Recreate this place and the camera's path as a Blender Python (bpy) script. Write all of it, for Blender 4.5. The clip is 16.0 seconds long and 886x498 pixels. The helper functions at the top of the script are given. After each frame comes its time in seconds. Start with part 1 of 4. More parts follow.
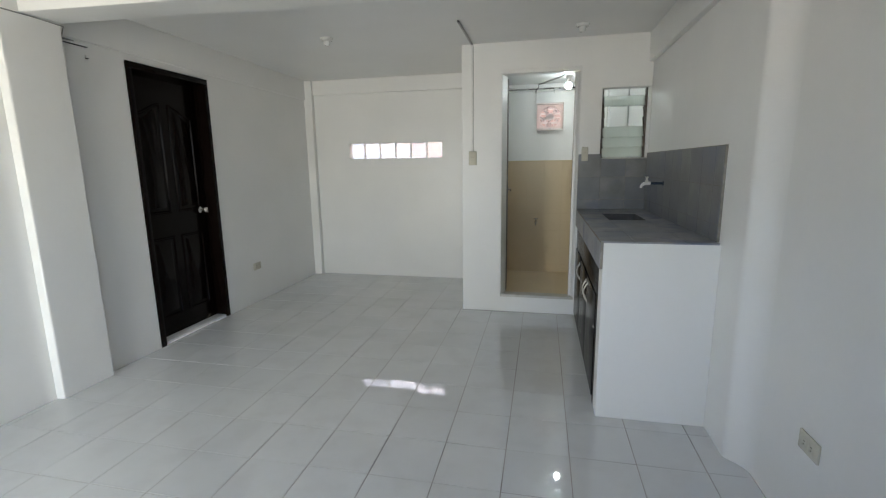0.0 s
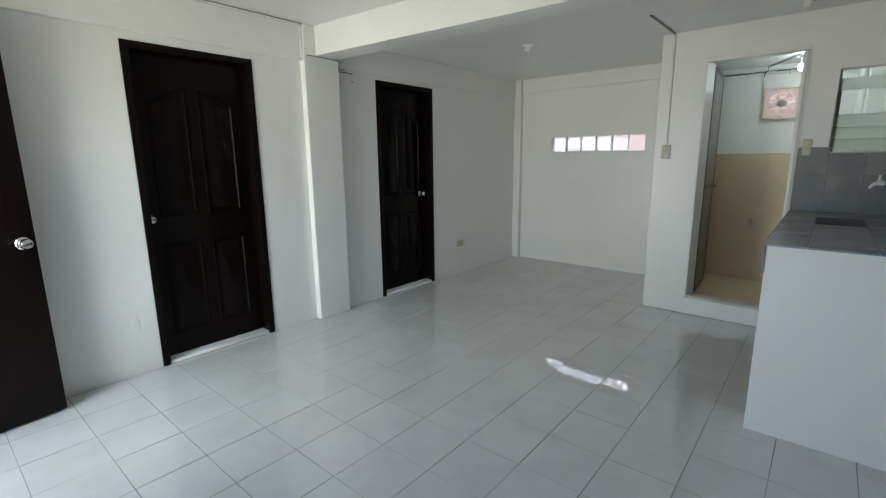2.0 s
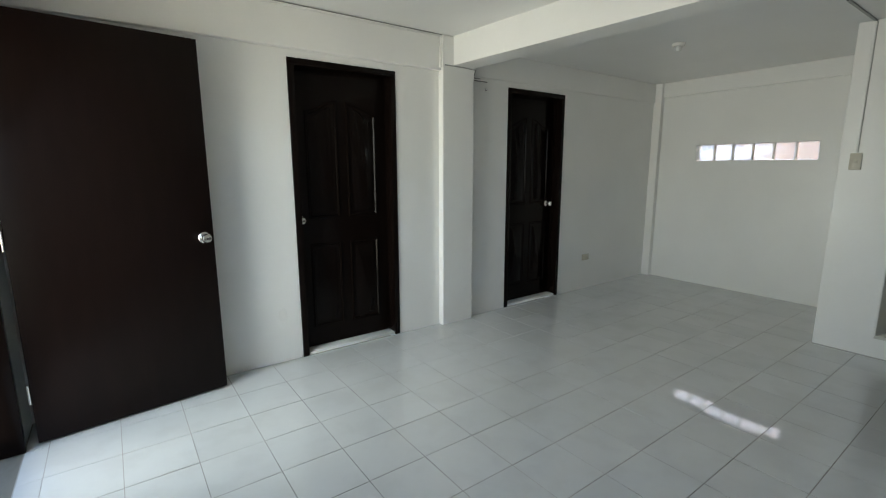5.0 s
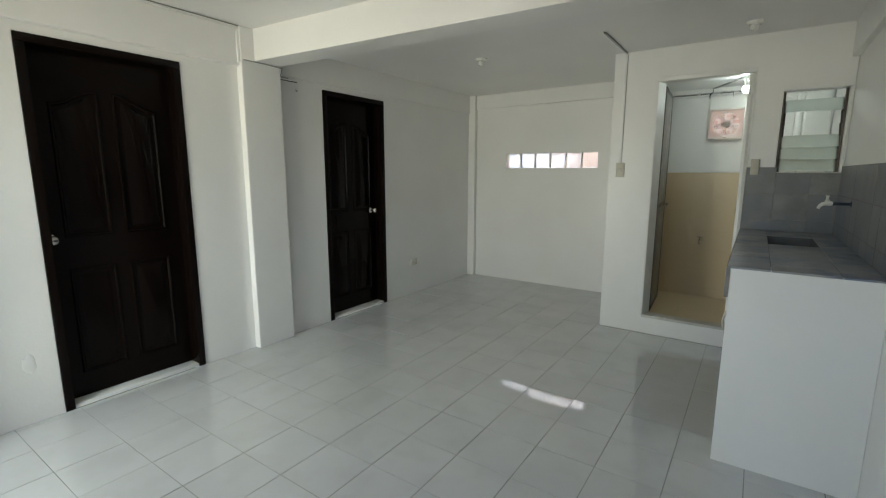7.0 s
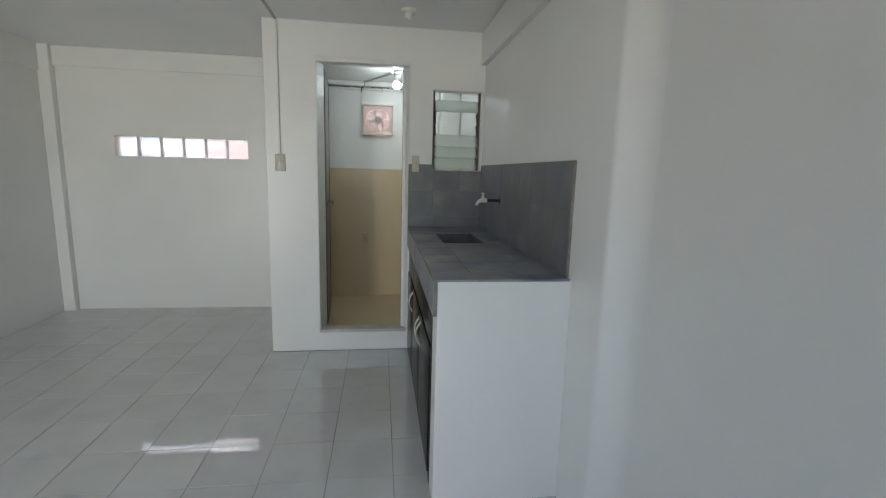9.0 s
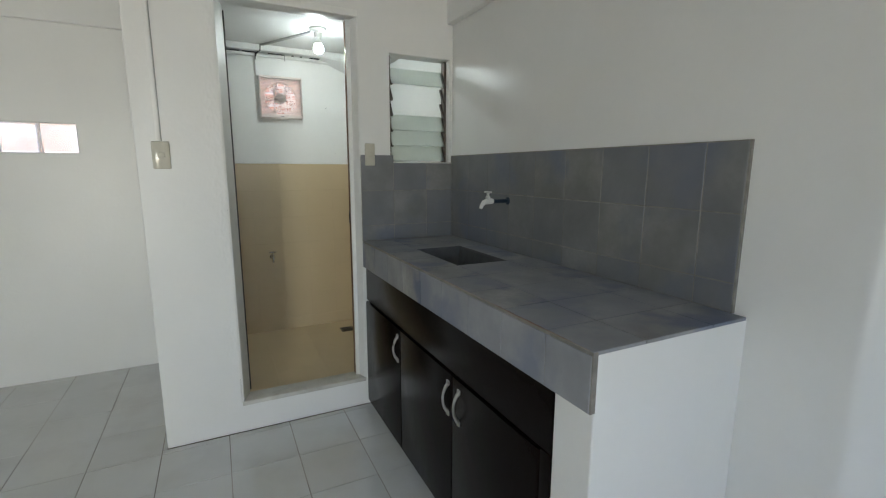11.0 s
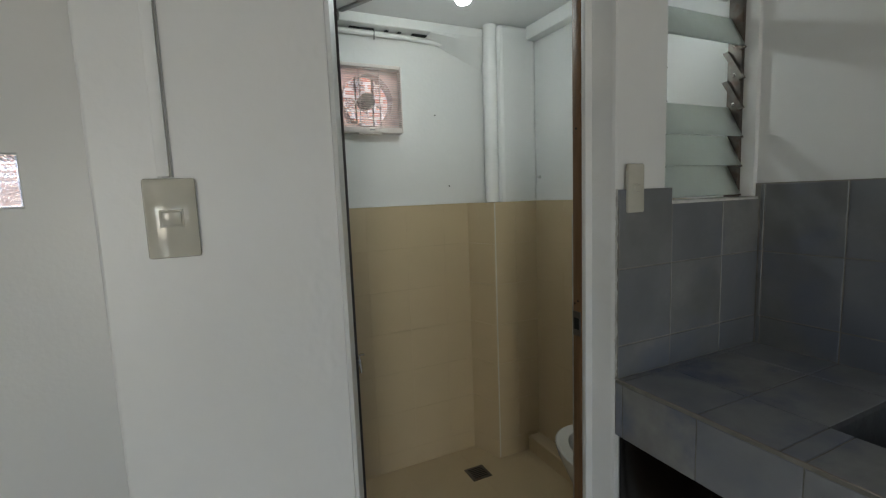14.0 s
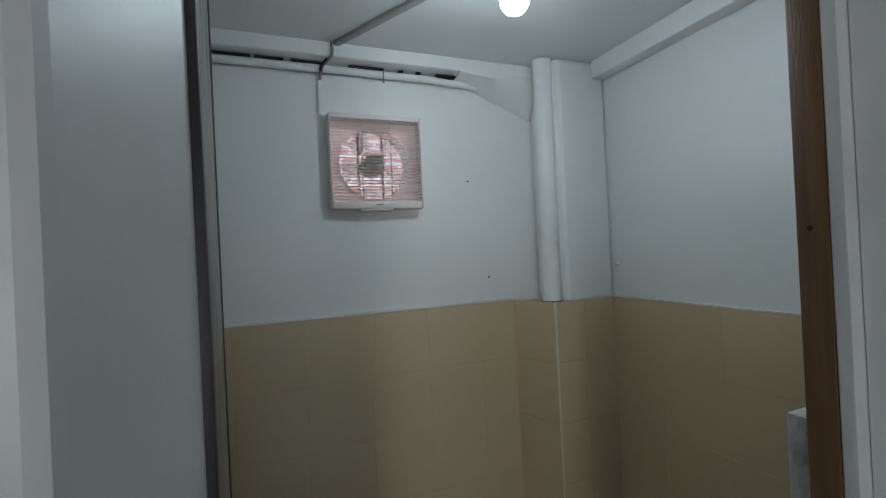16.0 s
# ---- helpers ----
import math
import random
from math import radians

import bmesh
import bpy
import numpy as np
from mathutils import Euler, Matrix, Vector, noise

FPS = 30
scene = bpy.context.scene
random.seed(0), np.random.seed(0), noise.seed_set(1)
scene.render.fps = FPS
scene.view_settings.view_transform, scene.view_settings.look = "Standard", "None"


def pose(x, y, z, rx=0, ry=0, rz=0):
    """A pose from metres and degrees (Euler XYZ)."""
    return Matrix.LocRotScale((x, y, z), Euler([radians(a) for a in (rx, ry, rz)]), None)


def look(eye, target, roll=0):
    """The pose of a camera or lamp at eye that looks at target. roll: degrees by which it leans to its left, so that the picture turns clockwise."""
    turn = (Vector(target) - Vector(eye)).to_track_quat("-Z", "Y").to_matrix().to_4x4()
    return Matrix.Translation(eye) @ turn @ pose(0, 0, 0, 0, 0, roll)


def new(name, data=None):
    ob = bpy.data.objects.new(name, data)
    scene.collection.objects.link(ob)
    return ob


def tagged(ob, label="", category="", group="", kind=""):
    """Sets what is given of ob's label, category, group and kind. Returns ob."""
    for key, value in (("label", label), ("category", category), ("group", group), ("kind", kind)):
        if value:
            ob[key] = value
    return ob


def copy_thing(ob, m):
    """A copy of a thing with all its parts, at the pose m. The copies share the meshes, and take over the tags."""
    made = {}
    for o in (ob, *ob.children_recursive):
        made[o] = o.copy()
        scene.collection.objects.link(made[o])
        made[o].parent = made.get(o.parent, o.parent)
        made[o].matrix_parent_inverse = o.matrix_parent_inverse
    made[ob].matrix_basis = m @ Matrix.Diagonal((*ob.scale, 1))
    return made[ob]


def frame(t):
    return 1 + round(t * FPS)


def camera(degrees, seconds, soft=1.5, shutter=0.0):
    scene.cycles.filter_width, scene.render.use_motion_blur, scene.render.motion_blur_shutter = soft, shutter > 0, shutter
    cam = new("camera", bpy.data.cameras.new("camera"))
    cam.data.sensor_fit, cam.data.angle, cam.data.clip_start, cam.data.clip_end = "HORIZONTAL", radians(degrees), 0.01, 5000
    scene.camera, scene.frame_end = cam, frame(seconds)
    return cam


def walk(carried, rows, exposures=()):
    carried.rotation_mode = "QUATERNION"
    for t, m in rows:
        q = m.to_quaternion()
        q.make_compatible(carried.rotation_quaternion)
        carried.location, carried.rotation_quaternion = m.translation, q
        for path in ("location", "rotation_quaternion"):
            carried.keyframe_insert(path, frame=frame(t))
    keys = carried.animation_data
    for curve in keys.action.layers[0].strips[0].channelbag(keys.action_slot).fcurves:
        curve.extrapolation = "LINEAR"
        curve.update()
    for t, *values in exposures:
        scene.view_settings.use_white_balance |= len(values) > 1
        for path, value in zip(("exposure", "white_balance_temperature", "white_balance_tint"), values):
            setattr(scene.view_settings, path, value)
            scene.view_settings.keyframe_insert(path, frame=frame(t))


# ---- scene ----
cam = camera(88.6, 16.0, 1.2)
# seconds, eye, target, roll
PATH = [
    (0, (0.445, 0.151, 1.375), (0.026, 2.072, 1.012), -0.8),
    (0.5, (0.633, 0.165, 1.4), (-0.094, 1.994, 1.043), -0.5),
    (1, (0.809, 0.092, 1.41), (-0.17, 1.8, 1.057), -0.4),
    (1.5, (0.897, -0.016, 1.399), (-0.224, 1.598, 1.028), -0.6),
    (2, (0.954, -0.076, 1.401), (-0.312, 1.422, 1.008), -0.6),
    (2.5, (0.963, -0.131, 1.391), (-0.424, 1.25, 0.98), -0.6),
    (3, (0.944, -0.159, 1.389), (-0.559, 1.094, 0.98), -0.7),
    (3.2, (0.922, -0.17, 1.392), (-0.621, 1.036, 0.985), -0.7),
    (5.3, (0.784, -0.112, 1.396), (-0.807, 1.05, 1.052), -0.0),
    (5.5, (0.8, -0.081, 1.397), (-0.769, 1.113, 1.059), 0.0),
    (6, (0.814, -0.028, 1.389), (-0.669, 1.273, 1.067), 0.1),
    (6.5, (0.826, 0.036, 1.403), (-0.518, 1.481, 1.081), 0.2),
    (7, (0.829, 0.115, 1.404), (-0.287, 1.741, 1.074), 0.1),
    (7.5, (0.788, 0.244, 1.399), (0.008, 2.055, 1.063), 0.6),
    (8, (0.733, 0.426, 1.389), (0.337, 2.358, 1.058), 1.4),
    (8.5, (0.667, 0.657, 1.39), (0.637, 2.631, 1.07), 1.7),
    (9, (0.54, 0.864, 1.389), (0.814, 2.817, 1.06), 1.6),
    (9.2, (0.478, 0.953, 1.393), (0.844, 2.891, 1.059), 1.4),
    (11.3, (-0.037, 2.026, 1.363), (0.876, 3.773, 1.019), 0.1),
    (11.5, (-0.085, 2.126, 1.358), (0.842, 3.865, 1.014), 0.0),
    (12, (-0.159, 2.404, 1.376), (0.772, 4.14, 1.033), -0.4),
    (12.5, (-0.235, 2.707, 1.379), (0.699, 4.444, 1.048), -0.9),
    (13, (-0.236, 2.964, 1.391), (0.681, 4.717, 1.094), -1.4),
    (13.5, (-0.161, 3.24, 1.427), (0.727, 5.012, 1.161), -1.8),
    (14, (-0.099, 3.504, 1.451), (0.749, 5.3, 1.22), -2.2),
    (14.5, (-0.033, 3.736, 1.483), (0.753, 5.566, 1.302), -2.8),
    (15, (0.1, 3.921, 1.512), (0.818, 5.785, 1.414), -2.9),
    (15.5, (0.163, 4.036, 1.55), (0.871, 5.907, 1.515), -2.6),
    (16, (0.163, 4.101, 1.6), (0.908, 5.957, 1.608), -2.8),
]
EXPOSURES = [(0, 3.28, 6500, 16), (1.5, 3.14, 6400, 12), (3, 2.92, 6350, 13), (5.5, 2.92, 6600, 10), (7, 2.99, 6800, 10), (8, 3.22, 6700, 12), (9, 3.12, 6420, 15), (11.5, 3.37, 6550, 14), (12.5, 2.99, 6600, 15), (13.5, 2.94, 6700, 14), (14.5, 2.57, 6250, 18), (15.2, 2.51, 6100, 19), (16, 2.47, 5850, 16)]
walk(cam, [(t, look(eye, target, roll)) for t, eye, target, roll in PATH], EXPOSURES)

# ---- light ----
world = bpy.data.worlds.new("sky")
scene.world = world
world.use_nodes = True
SUN_UP, SUN_SIDE = radians(52), radians(20)
_n = world.node_tree.nodes
_sky = _n.new("ShaderNodeTexSky")
_sky.sky_type, _sky.sun_disc = "NISHITA", False
_sky.dust_density, _sky.air_density = 5.0, 0.8
_sky.sun_elevation, _sky.sun_rotation = SUN_UP, SUN_SIDE
_n["Background"].inputs["Strength"].default_value = 0.15
world.node_tree.links.new(_sky.outputs["Color"], _n["Background"].inputs["Color"])
sun = new("sun", bpy.data.lights.new("sun", "SUN"))
sun.data.energy, sun.data.angle, sun.data.color = 5.0, radians(0.5), (1.0, 0.95, 0.88)
sun.matrix_world = look((0, 0, 0), (-math.sin(SUN_SIDE) * math.cos(SUN_UP), -math.cos(SUN_SIDE) * math.cos(SUN_UP), -math.sin(SUN_UP)))
sun.location = (2, 8, 12)


def opening_light(name, x, y, z, width, height, power, colour, spread, tilt):
    """An area lamp standing in for daylight at an opening in the front wall."""
    lamp = new(name, bpy.data.lights.new(name, "AREA"))
    lamp.data.shape, lamp.data.size, lamp.data.size_y = "RECTANGLE", width, height
    lamp.data.energy, lamp.data.color = power, colour
    lamp.data.spread = radians(spread)
    lamp.matrix_world = look((x, y, z), (x, y + 1, z + tilt))
    return lamp


opening_light("door_daylight", -1.69, -0.70, 1.08, 0.80, 2.0, 2.5, (1.0, 0.99, 0.80), 112, 0.0)
opening_light("door_skylight", -1.69, -0.69, 1.30, 0.80, 1.5, 1.25, (0.60, 0.82, 1.0), 130, -0.6)
# Fill lamp at an added window, to brighten the right side.
opening_light("window_fill", 0.15, -0.70, 1.55, 1.6, 1.1, 0.36, (0.80, 0.92, 1.0), 115, -0.3)

# ---- plan, in metres ----
LEFT, RIGHT, NEAR_RIGHT = -2.43, 1.31, 1.39
FRONT, BACK = -0.62, 5.53
BATH, BATH_IN = 4.317, 4.420
BATH_LEFT, BATH_LEFT_IN = -0.273, -0.15
CEIL_NEAR, CEIL_FAR, CEIL_BATH = 2.455, 2.405, 2.232
BATH_FLOOR, SILL = 0.12, 0.165
COUNTER = 0.98


# ---- materials ----
def material(name, colour, rough=0.5, metal=0.0, vary=0.06, scale=3.0, fine=60.0, bump=0.0, bump_scale=120.0,
             rough_vary=0.08, second=None, second_amount=0.5, second_scale=1.2, island=0.0, per_object=0.0, stretch=(1, 1, 1),
             coat=0.0, transmission=0.0, ior=1.5, spec=0.5, per_tint=None):
    """A surface with broad stains, fine grain, uneven gloss and relief, at real size."""
    m = bpy.data.materials.new(name)
    m.use_nodes = True
    nodes, links = m.node_tree.nodes, m.node_tree.links
    b = nodes["Principled BSDF"]
    geo = nodes.new("ShaderNodeNewGeometry")
    mapping = nodes.new("ShaderNodeMapping")
    mapping.inputs["Scale"].default_value = stretch
    links.new(geo.outputs["Position"], mapping.inputs["Vector"])

    def cloud(size, detail=4.0):
        n = nodes.new("ShaderNodeTexNoise")
        n.inputs["Scale"].default_value, n.inputs["Detail"].default_value = size, detail
        links.new(mapping.outputs["Vector"], n.inputs["Vector"])
        return n.outputs["Fac"]

    def mix(fac, a, c, mode="MIX"):
        n = nodes.new("ShaderNodeMix")
        n.data_type, n.blend_type = "RGBA", mode
        for socket, value in ((n.inputs[0], fac), (n.inputs[6], a), (n.inputs[7], c)):
            if isinstance(value, (int, float)):
                socket.default_value = value
            elif isinstance(value, tuple):
                socket.default_value = (*value, 1)
            else:
                links.new(value, socket)
        return n.outputs[2]

    def spread(value, low, high, start=0.22, stop=0.78):
        n = nodes.new("ShaderNodeMapRange")
        n.interpolation_type = "SMOOTHSTEP"
        n.inputs["From Min"].default_value, n.inputs["From Max"].default_value = start, stop
        n.inputs["To Min"].default_value, n.inputs["To Max"].default_value = low, high
        links.new(value, n.inputs["Value"])
        return n.outputs["Result"]

    broad, grain = cloud(scale), cloud(fine, 3.0)
    dark = tuple(c * (1 - 2 * vary) for c in colour)
    light = tuple(min(1.0, c * (1 + vary)) for c in colour)
    out = mix(spread(broad, 0, 1), dark, light)
    out = mix(spread(grain, 0, vary * 2), out, tuple(c * 0.75 for c in colour))
    if second:
        out = mix(spread(cloud(second_scale, 6.0), 0, second_amount, 0.45, 0.68), out, second)
    if per_object:
        info = nodes.new("ShaderNodeObjectInfo")
        out = mix(spread(info.outputs["Random"], 0, per_object, 0, 1), out, per_tint or tuple(c * 0.55 for c in colour))
    links.new(out, b.inputs["Base Color"])
    links.new(spread(cloud(scale * 2.3), max(0.02, rough - rough_vary), min(1, rough + rough_vary)), b.inputs["Roughness"])
    b.inputs["Metallic"].default_value = metal
    b.inputs["Coat Weight"].default_value = coat
    b.inputs["Coat Roughness"].default_value = 0.08
    b.inputs["Transmission Weight"].default_value = transmission
    b.inputs["IOR"].default_value = ior
    b.inputs["Specular IOR Level"].default_value = spec
    if bump:
        n = nodes.new("ShaderNodeBump")
        n.inputs["Strength"].default_value, n.inputs["Distance"].default_value = 1.0, bump
        links.new(cloud(bump_scale, 3.0), n.inputs["Height"])
        links.new(n.outputs["Normal"], b.inputs["Normal"])
    return m


WHITE = material("white_wall_paint", (0.80, 0.80, 0.78), 0.35, vary=0.02, scale=1.6, fine=40, bump=0.0006, bump_scale=60, rough_vary=0.0)
CEILING = material("white_ceiling_paint", (0.77, 0.77, 0.76), 0.30, vary=0.02, scale=1.3, fine=30, bump=0.00008, bump_scale=9, rough_vary=0.0)
TRIM = material("white_gloss_trim_paint", (0.80, 0.80, 0.78), 0.4, vary=0.03, scale=5, fine=50, bump=0.0008, bump_scale=40, second=(0.60, 0.59, 0.56), second_amount=0.12, second_scale=9, rough_vary=0.0)
FLOOR_TILE = material("white_ceramic_floor_tile", (0.64, 0.65, 0.645), 0.018, ior=1.78, vary=0.025, scale=2.2, fine=30, rough_vary=0.006, per_object=0.10, second=(0.53, 0.53, 0.525), second_amount=0.35, second_scale=5)
GROUT = material("grey_cement_grout", (0.38, 0.355, 0.325), 0.8, vary=0.15, scale=2.0, fine=90, second=(0.10, 0.095, 0.085), second_amount=1.0, second_scale=0.9)
GREY_TILE = material("slate_grey_ceramic_tile", (0.228, 0.229, 0.226), 0.36, vary=0.16, scale=6, fine=60, per_object=0.6, per_tint=(0.152, 0.160, 0.185), second=(0.140, 0.157, 0.210), second_amount=0.9, second_scale=3.5, bump=0.0008, bump_scale=40, rough_vary=0.0)
COUNTER_TILE = material("dusty_grey_counter_tile", (0.345, 0.343, 0.342), 0.42, vary=0.22, scale=7, fine=50, per_object=0.6, per_tint=(0.25, 0.265, 0.305), second=(0.135, 0.160, 0.230), second_amount=1.0, second_scale=6, bump=0.0009, bump_scale=40, rough_vary=0.0)
TILE_JOINT = material("pale_tile_joint", (0.27, 0.255, 0.23), 0.8, vary=0.2, scale=20, fine=120, second=(0.22, 0.20, 0.18), second_amount=0.6, second_scale=8)
WORN_SILL = material("worn_cement_paint", (0.60, 0.585, 0.54), 0.6, vary=0.10, scale=8, fine=70, bump=0.0015, bump_scale=40, second=(0.42, 0.40, 0.36), second_amount=0.5, second_scale=9)
SINK = material("cement_sink", (0.085, 0.087, 0.092), 0.5, vary=0.15, scale=14, fine=80, bump=0.001, bump_scale=60)
BEIGE = material("beige_painted_tile", (0.61, 0.485, 0.31), 0.28, vary=0.015, scale=3, fine=40, bump=0.0003, bump_scale=30, per_object=0.04, rough_vary=0.0)
BEIGE_JOINT = material("beige_painted_joint", (0.585, 0.46, 0.29), 0.40, vary=0.12, scale=9, fine=90)
BEIGE_FLOOR = material("beige_bathroom_floor", (0.61, 0.485, 0.31), 0.3, rough_vary=0.0, vary=0.02, scale=5, fine=50, per_object=0.015, second=None)
DOOR = material("dark_brown_varnished_wood", (0.0055, 0.0033, 0.0026), 0.15, vary=0.05, scale=5, fine=70, stretch=(4, 4, 1), bump=0.00003, bump_scale=12, rough_vary=0.01, spec=0.10)
LEAF = material("dark_brown_painted_plywood", (0.0080, 0.0041, 0.0032), 0.32, vary=0.12, scale=3, fine=60, stretch=(6, 6, 1), bump=0.00002, bump_scale=12, spec=0.13, rough_vary=0.03)
CABINET = material("espresso_painted_plywood", (0.0065, 0.0042, 0.0036), 0.24, vary=0.08, scale=3, fine=60, stretch=(3, 3, 1), bump=0.00003, bump_scale=12, rough_vary=0.03, spec=0.11)
RAW_WOOD = material("bare_brown_wood", (0.23, 0.12, 0.055), 0.5, vary=0.2, scale=4, fine=50, stretch=(14, 14, 1), bump=0.0005, bump_scale=40)
CHROME = material("brushed_chrome", (0.72, 0.71, 0.69), 0.16, metal=1.0, vary=0.05, scale=20, fine=100)
NICKEL = material("satin_nickel", (0.50, 0.48, 0.44), 0.32, metal=1.0, vary=0.06, scale=20, fine=100)
ALUMINIUM = material("dull_bronze_aluminium", (0.11, 0.10, 0.10), 0.40, metal=0.85, vary=0.06, scale=10, fine=80)
STEEL = material("stained_steel", (0.20, 0.18, 0.16), 0.45, metal=0.9, vary=0.2, scale=30, fine=120, second=(0.10, 0.05, 0.03), second_amount=0.6, second_scale=30)
IVORY = material("ivory_plastic", (0.56, 0.535, 0.45), 0.08, vary=0.02, scale=20, fine=100, rough_vary=0.04)
PLASTIC = material("white_plastic", (0.74, 0.74, 0.71), 0.28, vary=0.03, scale=12, fine=90)
BLADE = material("translucent_fan_blade", (1.0, 0.95, 0.90), 0.2, vary=0.02, scale=12, transmission=1.0, ior=1.04)
SHROUD = material("translucent_fan_shroud", (0.90, 0.74, 0.66), 0.6, vary=0.03, scale=12, transmission=0.6, ior=1.2)
FAN_PLASTIC = material("warm_white_fan_plastic", (0.78, 0.71, 0.66), 0.35, vary=0.04, scale=12, fine=90)
HUB = material("pale_grey_fan_hub", (0.66, 0.61, 0.58), 0.5, vary=0.06, scale=20)
# Flat black for holes and gaps, also painted in where shade falls.
DARK = material("black_gap_and_shade", (0.012, 0.012, 0.012), 0.7, vary=0.2)
# Grey copy of the white trunking, with the shade in its colour.
TRUNK_SHADE = material("shaded_white_trunking", (0.36, 0.36, 0.35), 0.5, vary=0.05, scale=20)
WIRE = material("grey_cable_sheath", (0.30, 0.30, 0.29), 0.5, vary=0.1, scale=30)
BLUE = material("dark_blue_plastic_pipe", (0.012, 0.028, 0.055), 0.35, vary=0.1, scale=30)
PORCELAIN = material("white_porcelain", (0.78, 0.78, 0.76), 0.08, vary=0.02, scale=10)
MORTAR = material("rough_white_mortar", (0.62, 0.61, 0.58), 0.8, vary=0.12, scale=18, fine=120, bump=0.004, bump_scale=50, second=(0.18, 0.17, 0.16), second_amount=0.5, second_scale=25)
CLEAR = material("greenish_frosted_glass", (0.90, 0.97, 0.93), 0.45, vary=0.03, scale=14, transmission=0.88, ior=1.45, second=(0.80, 0.88, 0.83), second_amount=0.3, second_scale=14)
BLOCK = material("patterned_block_glass", (0.97, 1.0, 0.99), 0.02, vary=0.01, transmission=1.0, ior=1.45, bump=0.0006, bump_scale=60)
GROUND = material("bare_outdoor_ground", (0.23, 0.21, 0.17), 0.9, vary=0.2, scale=0.6, fine=14, second=(0.10, 0.12, 0.05), second_amount=0.7, second_scale=0.25, bump=0.01, bump_scale=10)
PALE_BLUE = material("pale_grey_blue_render", (0.37, 0.40, 0.44), 0.8, vary=0.1, scale=2, fine=20, bump=0.002, bump_scale=30)
TERRACOTTA = material("terracotta_painted_wall", (0.52, 0.38, 0.35), 0.75, vary=0.12, scale=2, fine=20, second=(0.42, 0.24, 0.20), second_amount=0.8, second_scale=1.6)
_n, _l = TERRACOTTA.node_tree.nodes, TERRACOTTA.node_tree.links
_p, _m, _k = _n.new("ShaderNodeNewGeometry"), _n.new("ShaderNodeMapping"), _n.new("ShaderNodeTexBrick")
_m.inputs["Rotation"].default_value = (radians(90), 0, 0)
_k.inputs["Scale"].default_value, _k.inputs["Mortar Size"].default_value = 1.0, 0.017
_k.inputs["Brick Width"].default_value, _k.inputs["Row Height"].default_value = 0.19, 0.085
_k.inputs["Color1"].default_value, _k.inputs["Color2"].default_value, _k.inputs["Mortar"].default_value = (0.46, 0.185, 0.115, 1), (0.55, 0.27, 0.17, 1), (0.68, 0.60, 0.53, 1)
_l.new(_p.outputs["Position"], _m.inputs["Vector"])
_l.new(_m.outputs["Vector"], _k.inputs["Vector"])
_l.new(_k.outputs["Color"], _n["Principled BSDF"].inputs["Base Color"])
FOLIAGE = material("green_leaves", (0.07, 0.12, 0.03), 0.5, vary=0.3, scale=6, fine=30)
BARK = material("grey_bark", (0.13, 0.10, 0.08), 0.85, vary=0.25, scale=8, fine=40)


def pressed_pattern(m, period=0.013, depth=0.0005):
    """Crossed slanting ribs pressed into the glass."""
    nodes, links = m.node_tree.nodes, m.node_tree.links
    geo = nodes.new("ShaderNodeNewGeometry")
    total = None
    for turn in (38, -38):
        mapping = nodes.new("ShaderNodeMapping")
        mapping.inputs["Rotation"].default_value = (0, radians(turn), 0)
        wave = nodes.new("ShaderNodeTexWave")
        wave.wave_type, wave.bands_direction = "BANDS", "X"
        wave.inputs["Scale"].default_value, wave.inputs["Distortion"].default_value = 0.314 / period, 0.4
        links.new(geo.outputs["Position"], mapping.inputs["Vector"])
        links.new(mapping.outputs["Vector"], wave.inputs["Vector"])
        if total is None:
            total = wave.outputs["Fac"]
        else:
            add = nodes.new("ShaderNodeMath")
            links.new(total, add.inputs[0])
            links.new(wave.outputs["Fac"], add.inputs[1])
            total = add.outputs["Value"]
    bump = nodes.new("ShaderNodeBump")
    bump.inputs["Strength"].default_value, bump.inputs["Distance"].default_value = 1.0, depth
    links.new(total, bump.inputs["Height"])
    links.new(bump.outputs["Normal"], nodes["Principled BSDF"].inputs["Normal"])


pressed_pattern(BLOCK)

BULB = bpy.data.materials.new("lit_bulb")
BULB.use_nodes = True
_b = BULB.node_tree.nodes["Principled BSDF"]
_b.inputs["Base Color"].default_value = (1, 1, 1, 1)
_b.inputs["Emission Color"].default_value = (0.83, 0.98, 0.96, 1)
_b.inputs["Emission Strength"].default_value = 17.0


# ---- mesh helpers ----
def link_mesh(name, bm, mat, parent=None, label="", smooth=False):
    me = bpy.data.meshes.new(name)
    bmesh.ops.recalc_face_normals(bm, faces=bm.faces)
    bm.to_mesh(me)
    bm.free()
    me.materials.append(mat)
    if smooth:
        me.polygons.foreach_set("use_smooth", [True] * len(me.polygons))
        me.set_sharp_from_angle(angle=radians(35))
    ob = new(name, me)
    if parent:
        ob.parent = parent
    if label:
        ob["label"] = label
    return ob


def part(name, bm, mat, parent, label="", smooth=True):
    """One mesh under a thing or under a part; its geometry is in the parent's space."""
    return link_mesh(name, bm, mat, parent, label, smooth)


def structure(name, bm, mat, label, category, smooth=False):
    return tagged(link_mesh(name, bm, mat, None, "", smooth), label, category, kind="structure")


def holder(name, m, label, category, group=""):
    """A thing made of parts, with its base at the pose m."""
    ob = new(name)
    ob.empty_display_size = 0.05
    ob.matrix_world = m
    return tagged(ob, label, category, group)


